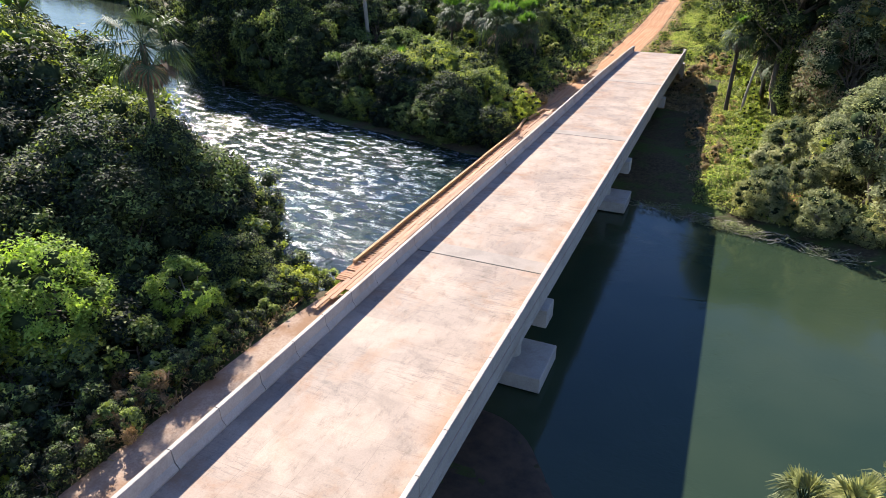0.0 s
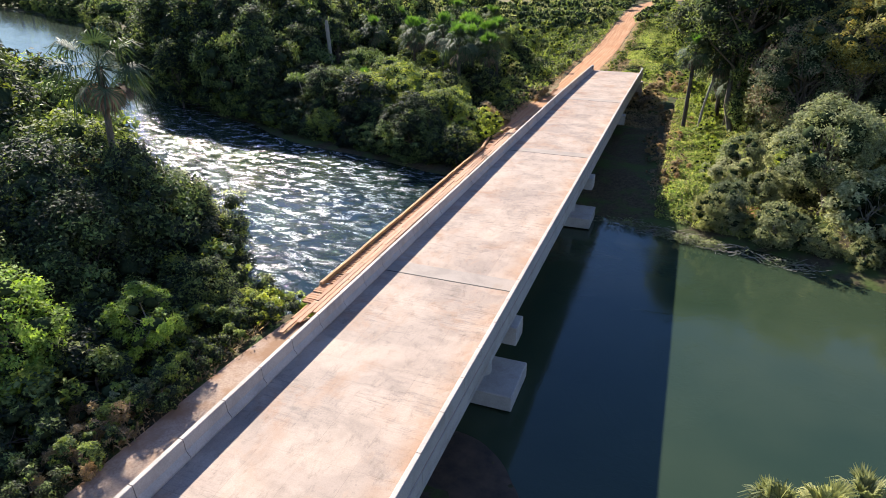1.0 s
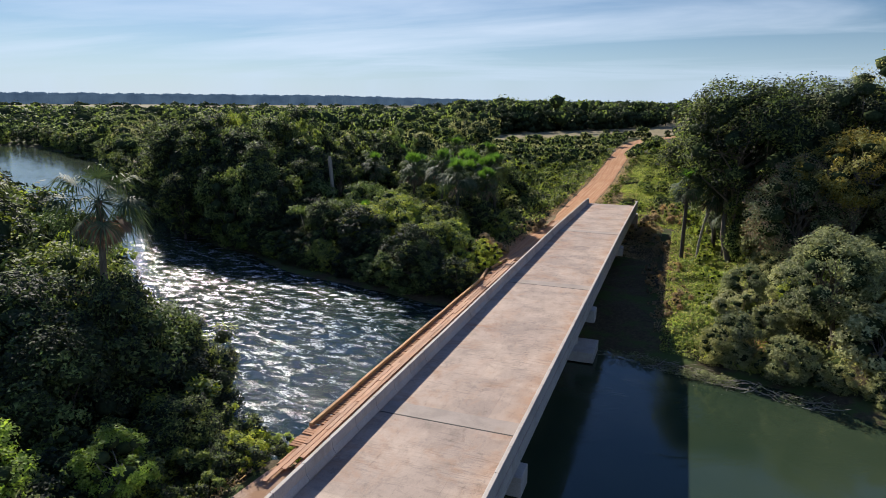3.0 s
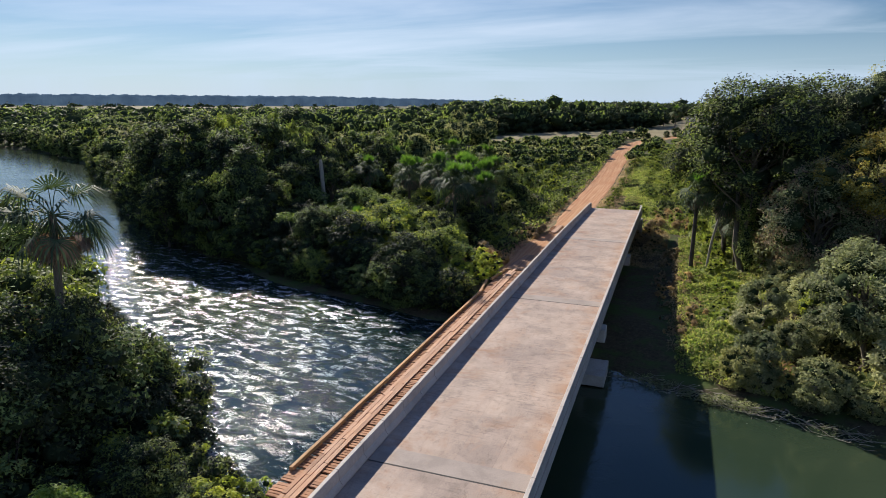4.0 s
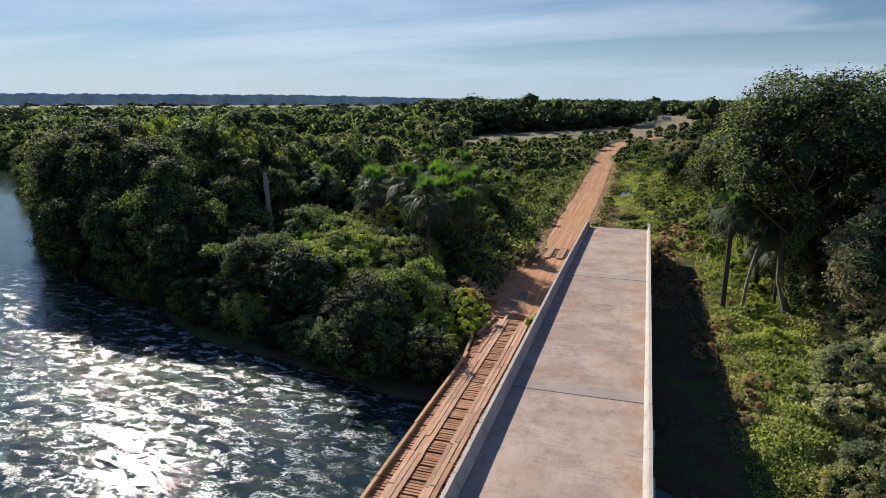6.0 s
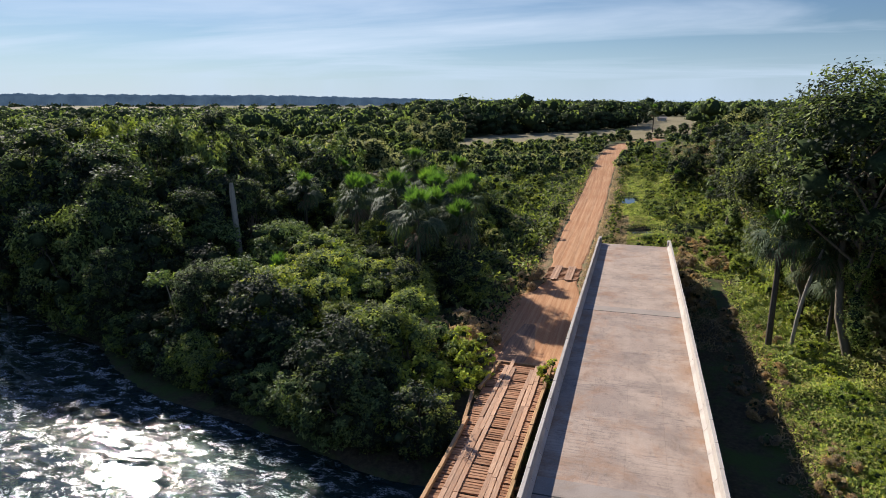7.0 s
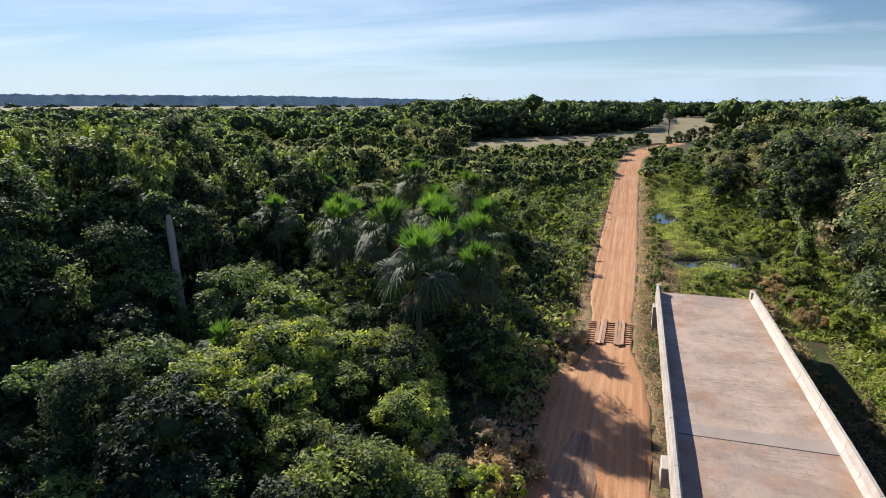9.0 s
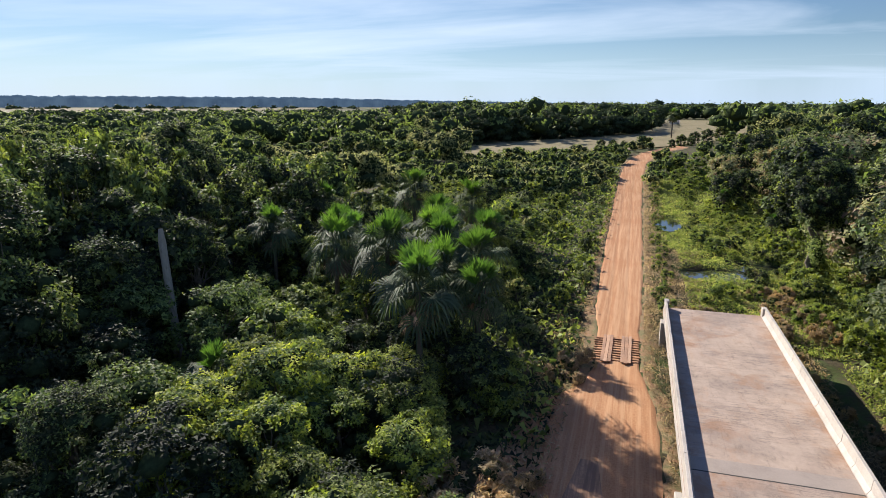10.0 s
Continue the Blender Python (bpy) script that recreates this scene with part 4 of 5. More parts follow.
grove.add("silver", broad_tree("tree", "pale olive small tree with large leaves on the sunny bank", "tree", "sunny bank trees", 6.0, 3.2, 0.0, 44, 8000, 0.25, LEAF_PALE, 76, 0.12, 12, BARK_PALE, 1.0, 15))
grove.add("pale", broad_tree("bush", "pale silvery round bush on the bank", "bush", "pale bushes", 3.4, 2.5, 0.0, 34, 5500, 0.2, LEAF_PALE, 74, 0.08, 8, None, 1.0, 11))


def clear_of_road(x, y):
    return abs(x - float(road_x(y))) > float(road_half(y)) + 1.6 or y > 330


def canopy(x, y):
    """The height that the growth reaches over the ground."""
    lump = 0.5 + 0.5 * math.sin(x * 0.23 + 1.7 * math.sin(y * 0.11)) * math.sin(y * 0.19 + 0.7)
    if x > -3:
        return 6 + 6 * lump
    h = 5.0 + 2.4 * lump
    h += 8.0 * float(step(-43, -60, x)) * (0.6 + 0.6 * lump)
    h -= 1.6 * float(step(-22, -13, x))
    edge = abs(x - float(road_x(y))) - float(road_half(y)) + 14 * float(step(112, 98, y))
    return max(1.8, h * (0.28 + 0.72 * float(step(2.5, 17, edge))))


canopy_trees = []


def open_glade(x, y):
    """The low growth before the dead trunk and the sapling."""
    for ax, ay, bx, by, w in ((-47.4, 105, -36.5, 92.5, 3.2), (-40.2, 84.3, -36, 80, 2.2)):
        dx, dy = bx - ax, by - ay
        u = min(1, max(0, ((x - ax) * dx + (y - ay) * dy) / (dx * dx + dy * dy)))
        if math.hypot(x - ax - u * dx, y - ay - u * dy) < w:
            return True
    return False


PALM_SPOTS = [(-38.8, 147.1), (-33.6, 125.6), (-28.8, 129.3), (-28.9, 142.0), (-49.3, 138.7), (-37.4, 122.3), (-22.3, 123.2), (-26.0, 112.8), (-22.5, 101.8),
              (-20.5, 111.9), (-19.2, 106.8), (-47.6, 123.0), (-24.4, 107.0), (-31.0, 134.0), (-22.8, 109.6), (-28.4, 110.4), (-31.6, 117.0), (-35.6, 114.8), (-27.0, 119.4), (-41.5, 127.5), (-24.6, 115.6)]

# ---- far bank, upstream side: the thicket and the forest behind it ----
def fill(x0, x1, y0, y1, pitch, choose, edge=0.4, skip=None):
    y = y0
    while y < y1:
        x = x0
        while x < x1:
            px, py = x + RN.uniform(-0.42, 0.42) * pitch, y + RN.uniform(-0.42, 0.42) * pitch
            x += pitch
            d = float(river_gap(px, py))
            if d < edge or not clear_of_road(px, py) or (skip and skip(px, py, d)):
                continue
            choose(px, py, d)
        y += pitch * 0.92


def far_side(x, y):
    """Beyond the river as seen from the near end of the bridge."""
    return y > float(np.interp(x, [r[0] for r in RIVER], [r[1] for r in RIVER]))


def no_far(x, y, d):
    if not far_side(x, y) or math.hypot(x + 10, y - 97) < 8.5:
        return True
    return -13.2 < x < 10 and y < 125


def front(x, y, d):
    h = canopy(x, y) * RN.uniform(0.8, 1.2)
    if d < 8:
        h = min(h * 1.12, 8.0 + 5 * float(step(-42, -56, x)))
    if min(math.hypot(x - a, y - b) for a, b in PALM_SPOTS) < 3.0:
        h = min(h, 5.5)
    if open_glade(x, y):
        h = min(h, 2.6)
    s = max(0.3, h / 7.0)
    # trees at the bank and far upstream mostly take the shade-darkened leaves
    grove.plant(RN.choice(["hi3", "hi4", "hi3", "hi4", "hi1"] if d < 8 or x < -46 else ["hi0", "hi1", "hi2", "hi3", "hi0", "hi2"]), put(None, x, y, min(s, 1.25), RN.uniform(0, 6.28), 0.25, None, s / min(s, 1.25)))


def middle(x, y, d):
    h = canopy(x, y) * RN.uniform(0.75, 1.3)
    if y > 165:
        h = min(h, RN.uniform(3.5, 6.0))
    if min(math.hypot(x - a, y - b) for a, b in PALM_SPOTS) < 3.2:
        h = min(h, 6.0)
    if open_glade(x, y):
        h = min(h, 2.6)
    s = max(0.3, h / 8.0)
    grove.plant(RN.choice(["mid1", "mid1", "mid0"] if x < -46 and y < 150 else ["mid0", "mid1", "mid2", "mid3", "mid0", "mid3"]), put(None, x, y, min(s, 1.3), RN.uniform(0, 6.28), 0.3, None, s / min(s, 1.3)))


def distant(x, y, d):
    h = (6.5 + 5.0 * (0.5 + 0.5 * math.sin(x * 0.07 + 2 * math.sin(y * 0.05)))) * RN.uniform(0.75, 1.3)
    if -66 < x < 30 and y < 335:
        h = RN.uniform(3.6, 6.4)
        if x < 0 and y > 222:
            h = RN.uniform(2.4, 4.0) + (RN.uniform(1, 3) if RN.random() < 0.06 else 0) + 1.2 * float(step(262, 222, y))
    canopy_trees.append((x, y, h))


fill(-58, -12.5, 73, 104, 4.6, front, 0.5, no_far)
fill(-112, -58, 80, 118, 5.0, middle, 0.5, lambda x, y, d: no_far(x, y, d) or d > 17)
fill(-64, -12.5, 104, 150, 5.6, middle, 0.5, no_far)
fill(-135, -62, 92, 165, 10, middle, 0.5, lambda x, y, d: no_far(x, y, d) or (d < 17 and x < -58))
fill(-64, -12, 150, 210, 8.0, middle, 0.5, no_far)


def in_pasture(x, y):
    lo = np.interp(x, [-75, -40, -21, 2, 22, 60, 115], [280, 287, 289, 325, 362, 500, 720])
    hi = np.interp(x, [-75, -42, -6, 0], [318, 352, 430, 760]) if x < 0 else 760
    return -80 < x < 118 and lo - 2 < y < hi + 3


def no_distant(x, y, d):
    return not far_side(x, y) or in_pasture(x, y) or (x > -64 and y < 210 and x < 0)


fill(-300, -64, 120, 300, 11.0, distant, 0.5, lambda x, y, d: no_distant(x, y, d) or (x > -135 and y < 165))
fill(-64, 0, 210, 330, 5.6, distant, 0.5, lambda x, y, d: no_distant(x, y, d) or RN.random() < 0.1)

# ---- trees that lean out over the water's edge ----
def bank_row(x0, x1, far, pitch, keys, lo, hi):
    x = x0
    while x < x1:
        ys = np.linspace(-40, 260, 1201) if x > -60 else np.linspace(0, 320, 1281)
        g = river_gap(np.full(ys.shape, x), ys)
        wet = ys[g < 0]
        if len(wet):
            y = float(wet.max() + 1.9 if far else wet.min() - 0.5)
            if not (-12.4 < x < 5):
                s = RN.uniform(lo, hi)
                grove.plant(RN.choice(keys), put(None, x + RN.uniform(-0.5, 0.5), y, s, RN.uniform(0, 6.28), 0.5, 0.35))
        x += pitch * RN.uniform(0.85, 1.15)


bank_row(-62, -12.8, True, 2.6, ["hi4", "hi3", "hi1", "hi0"], 0.5, 0.85)
bank_row(-330, -150, True, 6.5, ["mid1", "mid0"], 0.9, 1.3)
bank_row(-150, -62, True, 4.2, ["mid1", "mid0"], 0.6, 0.95)
bank_row(-60, -20, False, 2.8, ["hi4", "hi3"], 0.65, 1.0)
bank_row(-20, -12.8, False, 2.4, ["hi4", "hi3"], 0.4, 0.6)
bank_row(17, 34, True, 2.4, ["grey", "silver", "grey"], 0.35, 0.6)

# ---- taller trees that rise from the thicket ----
grove.add("emergent", broad_tree("tall_tree", "tall dark vine-hung tree above the riverside thicket", "tree", "emergent trees", 16.0, 4.3, 0.0, 110, 12000, 0.3, LEAF_DARK, 350, 0.28, 14, BARK, 1.0, 30, LEAF))
grove.add("emergent_b", broad_tree("tall_tree", "tall green tree with layered crown above the thicket", "tree", "emergent trees", 15.0, 4.8, 0.12, 90, 12000, 0.31, LEAF_DARK, 351, 0.28, 14, BARK, 1.0, 24, LEAF))
for i, (x, y, h) in enumerate(((-61, 99, 19), (-69.5, 98, 20), (-55, 94, 15.5), (-78, 101, 21), (-89, 113, 18), (-83, 152, 20.5), (-79.5, 149.5, 18.5), (-64, 112, 19), (-60, 89, 13), (-105, 125.5, 19), (-74, 107, 20), (-84, 104, 17),
                               (-37, 84.5, 9.0), (-76, 128, 16), (-47.5, 85, 10), (-68, 90, 13), (-120, 138, 15), (-95, 150, 15), (-52, 103, 13), (-57, 109, 15), (-50, 112, 12), (-63, 118, 16), (-55, 120, 13),
                               (24.5, 139, 12), (22, 166, 13), (19, 184, 12), (26, 150, 15), (14, 204, 9), (30, 175, 15), (34, 135, 17), (25, 200, 13), (29, 122, 17))):
    k = "emergent" if i % 3 else "emergent_b"
    grove.plant(k, put(None, x, y, h / 16.0, RN.uniform(0, 6.28), 0.3, None, 1.0))

# ---- near bank, upstream side ----
def near_left(x, y, d):
    h = 3.2 + 5.6 * float(step(-14, -25, x)) + 4.0 * float(step(-36, -50, x))
    h *= RN.uniform(0.8, 1.2)
    if d < 4:
        h = min(h, 6.5)
    s = h / 7.0
    if min(math.hypot(x - q[0], y - q[1]) - q[2] for q in ((-19.6, 21.4, 4.4), (-28.9, 35.9, 3.0), (-15.5, 27, 2.2), (-27.5, 37.8, 1.0))) < 0:
        return
    key = RN.choice(["hi4", "hi3", "hi4", "hi3", "hi0"] if math.hypot(x - 11, y - 3) > 50 else ["near0", "near1", "near1"])
    grove.plant(key, put(None, x, y, s * 1.05, RN.uniform(0, 6.28), 0.2))


fill(-78, -12.6, 6, 66, 4.6, near_left, 0.3, lambda x, y, d: far_side(x, y) or (y < 28 and x > -18 - 0.2 * (28 - y)) or y < 12 + 0.72 * (-x - 13))

for x, y, h in ((-24.6, 39.8, 8.6), (-31.2, 39.6, 10.6), (-24.6, 36.2, 11.0), (-25.6, 33.2, 8.6), (-22.4, 41.0, 7.2)):
    grove.plant("near%d" % (int(y) % 2), put(None, x, y, 0.92, x, 0.2, None, h / 6.4))

# ---- downstream side ----
def right_bank(x, y, d):
    h = (4.4 + 3.8 * float(step(22, 32, x))) * RN.uniform(0.8, 1.25)
    s = h / 7.0
    grove.plant(RN.choice(["grey", "silver", "silver", "grey", "hi2"]), put(None, x, y, s, RN.uniform(0, 6.28), 0.2))


fill(16.5, 44, 54, 96, 4.9, right_bank, 0.8, lambda x, y, d: not far_side(x, y) or (x < 22 and y > 78) or math.hypot(x - 18, y - 73) < 3.4)


def right_mid(x, y, d):
    h = (6.5 + 7.5 * float(step(14, 24, x))) * RN.uniform(0.75, 1.25)
    s = h / 8.0
    grove.plant(RN.choice(["mid2", "mid1", "mid0", "mid1", "mid4"]), put(None, x, y, s, RN.uniform(0, 6.28), 0.3))


fill(17, 60, 96, 160, 6.8, right_mid, 0.8, lambda x, y, d: x < 21.5 + 3 * math.sin(y * 0.2) or math.hypot(x - 16, y - 153) < 6)
fill(4, 60, 160, 235, 8.4, right_mid, 0.8, lambda x, y, d: x < 14 + 2 * math.sin(y * 0.21) - 0.11 * max(0, y - 175))
fill(0, 130, 235, 345, 11, distant, 0.8, lambda x, y, d: no_distant(x, y, d) or x < 3 + (y - 262) * 0.35)


def canopy_mesh(trees, seed, leaves, size=0.5, wide=0.58, low=0.35):
    rng = np.random.default_rng(seed)
    cs, rs = [], []
    for x, y, h in trees:
        z, R = float(land(x, y)), max(2.7, h * wide)
        for i in range(7):
            q = rng.uniform(0, 6.28)
            f = rng.uniform(0.2, 0.75)
            cs.append((x + R * f * math.cos(q), y + R * f * math.sin(q), z + h * rng.uniform(low, 0.88)))
            rs.append(R * rng.uniform(0.3, 0.52))
    v, f = leaf_cloud(cs, rs, len(trees) * leaves, size, rng, shell=0.8, slim=0.75)
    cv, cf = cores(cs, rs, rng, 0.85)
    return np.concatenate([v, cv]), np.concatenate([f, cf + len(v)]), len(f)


for nm, pick, material in (("forest_canopy", 0, LEAF), ("forest_canopy.001", 1, LEAF), ("forest_canopy.002", 2, LEAF_GREY)):
    ob = leafy(nm, canopy_mesh([t for i, t in enumerate(canopy_trees) if i % 3 == pick], 60 + pick, 480, 0.66), material, None, ("green", "fresh green", "olive green")[pick] + " forest canopy behind the river")
    tagged(ob, category="forest", kind="stuff")

# the tall dark wood behind the pasture
edge_trees = []
for x in np.arange(-120, 12, 5.5):
    back = float(np.interp(x, [-120, -75, -42, -6, 0, 12], [322, 322, 356, 436, 520, 640]))
    for row in range(7):
        edge_trees.append((float(x) + RN.uniform(-3, 3), back + 4 + row * 9 + RN.uniform(-3, 3), (11.0 + 1.3 * min(row, 3)) * RN.uniform(0.85, 1.12)))
tagged(leafy("forest_edge", canopy_mesh(edge_trees, 66, 420, 0.7, 0.42, 0.05), LEAF_DARK, None, "tall dark forest edge behind the dry pasture"), category="forest", kind="stuff")

for x, y, h in ((8, 331, 5), (14, 345, 5.5), (20, 358, 6.5), (4, 319, 3.5), (-3.5, 309, 3), (27, 374, 7), (-17, 300, 4), (-21, 298, 4.4), (-13, 305, 3.6), (-9, 311, 3), (33, 392, 7), (12, 338, 4)):
    grove.plant("mid1", put(None, x, y, h / 8, x, 0.3, None, 1.0))

# ---- palms ----
palm_a = fan_palm("tall fan palm with shaggy green crown in the scrub", 8.0, 1, 22, 1.6, 1.5, 6, 9)
palm_b = fan_palm("fan palm with bright young leaves in the scrub", 7.2, 2, 20, 1.5, 1.4, 7, 7)
palm_c = fan_palm("dark fan palm with hanging dry leaves", 7.6, 3, 22, 1.6, 1.45, 5, 10)
grove.add("pa", palm_a), grove.add("pb", palm_b), grove.add("pc", palm_c)
for i, (x, y) in enumerate(PALM_SPOTS):
    grove.plant(("pa", "pb", "pc")[i % 3], put(None, x, y, RN.uniform(1.12, 1.3), RN.uniform(0, 6), 0.2))
# the lone palm on the near bank above the rapids
p = fan_palm("tall lone fan palm with drooping dead leaves on the bank", 15.4, 5, 20, 1.9, 2.2, 0, 30, 0.26, (0.3, 0.2), "", BARK)
p.matrix_basis = put(None, -27.5, 37.8, 1.0, 0.4)
p = fan_palm("fan palm rising from the bank thicket", 13.5, 6, 18, 2.4, 2.2, 5, 6, 0.24, (0, 0), "", BARK)
p.matrix_basis = put(None, -52.5, 46.5, 1.0, 2.0)
# two slim palms on the sunny bank
p = fan_palm("slim tall palm with a long dark bare trunk", 10.6, 7, 20, 1.7, 1.5, 4, 14, 0.25, (0.1, 0.1), "slim palms")
p.matrix_basis = put(None, 12.1, 98.4, 1.0, 0.0)
p = fan_palm("slim leaning palm with a pale bare trunk", 9.6, 8, 16, 1.7, 1.4, 3, 12, 0.16, (1.6, 0.3), "slim palms", BARK_PALE)
p.matrix_basis = put(None, 14.1, 98.9, 1.0, 0.0)
# low palms
p = fan_palm("young yellowish fan palm in the thicket", 3.6, 9, 12, 1.5, 1.2, 4, 2, 0.15)
p.matrix_basis = put(None, -36.3, 95.8, 1.0, 0.0)
for i, (x, y, h) in enumerate(((16.7, 23.4, 5.6), (18.2, 23.6, 5.9), (19.8, 25.0, 5.6), (17.6, 22.0, 5.0))):
    p = fan_palm("low grey-green fan palm on the near bank", h, 12 + i, 16, 0.85, 0.7, 4, 3, 0.12, (0, 0), "near bank palms", None, LEAF_GREY)
    p.matrix_basis = put(None, x, y, 1.0, i * 1.0)
for x, y, h in ((17.5, 101, 6), (16.5, 107, 5.5), (14.5, 176, 3.5), (9, 196, 4), (19.5, 106, 8)):
    grove.plant("pb", put(None, x, y, h / 7.0, 1.0 + x))

# ---- single trees ----
def vine_tree(H, R, seed, at):
    ob = broad_tree("tall_tree", "tall dark tree with a trunk wrapped in hanging vines", "tree", "", H, R, 0.42, 130, 24000, 0.2 + 0.017 * R, LEAF_DARK, seed, 0.4, 30, BARK, 1.0, 30, LEAF)
    rng = np.random.default_rng(seed + 100)
    cs = [(0.9 * math.sin(h * 1.3), 0.7 * math.cos(h), h) for h in np.linspace(0.8, H * 0.55, 16)]
    leafy("vine_cover", foliage(cs, [1.25] * 16, 6000, 0.2, rng), GRASS, ob, "bright green climbing vines")
    ob.matrix_basis = put(None, *at, 1.0, 0.7)
    return ob


big_vine = vine_tree(24.5, 9.0, 301, (18.4, 97.5))
vine_tree(19.0, 5.5, 302, (16.0, 116.0))
vine_tree(16.0, 3.3, 303, (16.0, 153.2))
for x, y, sc, tn in ((16.6, 108, 0.84, 2.1), (24.5, 105, 1.03, 3.3), (38, 100, 1.0, 4.6)):
    copy_thing(big_vine, put(None, x, y, sc, tn))
for i, (x, y, H, R, l1, l2, nm) in enumerate(((29.5, 86.0, 18.5, 6.0, LEAF_YELLOW, LEAF_GREY, "tall tree with yellowing top leaves on the bank"),
                                              (24.8, 88, 16.0, 5.6, LEAF_GREY, LEAF_DRY, "tall grey-green tree with fine branches"),
                                              (30, 98, 25.5, 6.8, LEAF_DARK, LEAF_GREY, "tall dark tree against the sky"),
                                              (24.5, 68, 11, 4.4, LEAF_GREY, None, "grey-green tree leaning over the pool"))):
    ob = broad_tree("tall_tree", nm, "tree", "", H, R, 0.58 if i == 0 else 0.25, 90, 18000, 0.24, l1, 310 + i, 0.3, 26, BARK, 1.0, 24, l2)
    ob.matrix_basis = put(None, x, y, 1.0, i)
    if i < 3:
        copy_thing(ob, put(None, x + 11, y + 4 * (i - 1), 0.95, i + 2.0))
ob = broad_tree("bare_tree", "sparse tall tree with thin bare branches", "tree", "", 29.0, 6.5, 0.45, 50, 2600, 0.3, LEAF_GREY, 330, 0.26, 46, BARK_PALE, 1.0, 26)
ob.matrix_basis = put(None, 36, 106, 1.0, 0)
ob = broad_tree("tree", "bright sunlit yellow-green tree beside the near bank", "tree", "", 7.8, 3.4, 0.0, 60, 15000, 0.19, LEAF_VIVID, 340, 0.16, 12, BARK, 1.0, 18)
ob.matrix_basis = put(None, -19.6, 21.4, 1.0, 0)
ob = broad_tree("tree", "reddish-brown leaved tree on the near bank", "tree", "", 6.5, 2.6, 0.1, 40, 9000, 0.2, LEAF_RUST, 341, 0.14, 10, BARK, 1.0, 14, LEAF_DARK)
ob.matrix_basis = put(None, -28.9, 35.9, 1.35, 0)
ob = broad_tree("tree", "feathery light green young tree beside the track", "tree", "", 6.3, 2.3, 0.25, 26, 5500, 0.18, LEAF_VIVID, 342, 0.1, 14, BARK_PALE, 0.8, 12)
ob.matrix_basis = put(None, -14.6, 26.4, 0.9, 0)

# the dead trunk that stands bare above the scrub
dead = thing("dead_trunk", "grey broken dead tree trunk above the scrub", "dead tree", (-47.4, 105, float(land(-47.4, 105))))
tubes("trunk", [([(0.35, 0, -0.3), (0.2, 0, 3), (0.0, 0, 6), (-0.3, 0, 10.8), (-0.35, 0, 12.0)], [0.44, 0.38, 0.35, 0.33, 0.2])], BARK_PALE, dead, "", 10)
sapling = thing("sapling", "thin pale sapling with a flat leafy top", "tree", (-40.2, 84.3, float(land(-40.2, 84.3))))
tubes("trunk", [([(0.3, 0, 0), (0, 0, 3.5), (-0.8, 0, 6.4)], [0.09, 0.07, 0.04]), ([(0, 0, 3.8), (0.5, 0.2, 5.2)], [0.04, 0.02])], BARK_PALE, sapling)
rng = np.random.default_rng(5)
v, f = leaf_cloud([(-0.8 + 1.3 * math.cos(q), 1.3 * math.sin(q), 6.5 + 0.3 * math.sin(3 * q)) for q in np.linspace(0, 6, 9)] + [(-0.8, 0, 6.9)], [0.6] * 10, 700, 0.32, rng)
raw("crown", v, f, LEAF, sapling)

# ---- bushes along the tracks ----
def bush_row(key, spots):
    for x, y, s in spots:
        if y > 86 and abs(x - float(road_x(y))) < float(road_half(y)) + 1.05 * s:
            continue
        grove.plant(key, put(None, x + RN.uniform(-0.3, 0.3), y + RN.uniform(-0.3, 0.3), s * RN.uniform(0.9, 1.15), RN.uniform(0, 6.28), 0.08))


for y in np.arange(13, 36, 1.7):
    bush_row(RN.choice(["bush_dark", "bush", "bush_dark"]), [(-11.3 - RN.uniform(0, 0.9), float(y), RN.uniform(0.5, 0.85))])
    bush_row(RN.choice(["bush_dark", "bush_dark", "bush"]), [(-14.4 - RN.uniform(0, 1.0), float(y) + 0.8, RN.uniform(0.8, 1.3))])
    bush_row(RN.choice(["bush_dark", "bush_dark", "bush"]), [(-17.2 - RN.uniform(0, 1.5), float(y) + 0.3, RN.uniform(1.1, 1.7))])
bush_row("dry_bush", [(-12.2, 19.5, 0.9), (-12.6, 21.6, 1.1), (-11.7, 17.6, 0.7)])
bush_row("pale", [(-12.9, 22.8, 0.55)])
bush_row("bush_bright", [(-12.6, 32.5, 0.9), (-13.4, 34.2, 1.1), (-11.8, 36.4, 0.8), (-12.6, 80.5, 1.0), (-12.2, 83.5, 1.15), (-13.4, 86, 1.1), (-5.1, 84.0, 0.8), (-5.0, 87.5, 0.8), (-15.0, 79.0, 1.2)])
bush_row("dry_bush", [(-14.6, 88.5, 1.4), (-15.4, 91.5, 1.5), (-13.2, 90.6, 1.1), (-16.6, 89.4, 1.5), (-13.4, 93.6, 1.0), (-12.6, 88.0, 0.8), (-5.3, 108, 0.9), (-5.2, 112, 1.1), (-5.4, 115.5, 1.2), (-5.8, 119, 1.3), (-6.1, 123, 1.2),
                      (-5.0, 104.5, 0.7), (-11.2, 119, 0.9), (-11.6, 114, 1.0), (-12.2, 110.5, 1.1), (-4.8, 100, 0.6)])
bush_row("dry_bush", [(6.2 + 0.9 * math.sin(y), float(y), 0.8 + 0.25 * math.sin(y * 2.1)) for y in np.arange(107, 128, 2.1)])
bush_row("dry_bush", [(9.8 + 1.1 * math.sin(y * 1.7), float(y), 0.5 + 0.2 * math.sin(y * 1.3)) for y in np.arange(72, 108, 3.9)])
bush_row("dry_bush", [(2.0 * math.sin(y), float(y), 0.8) for y in np.arange(124, 133, 1.6)])
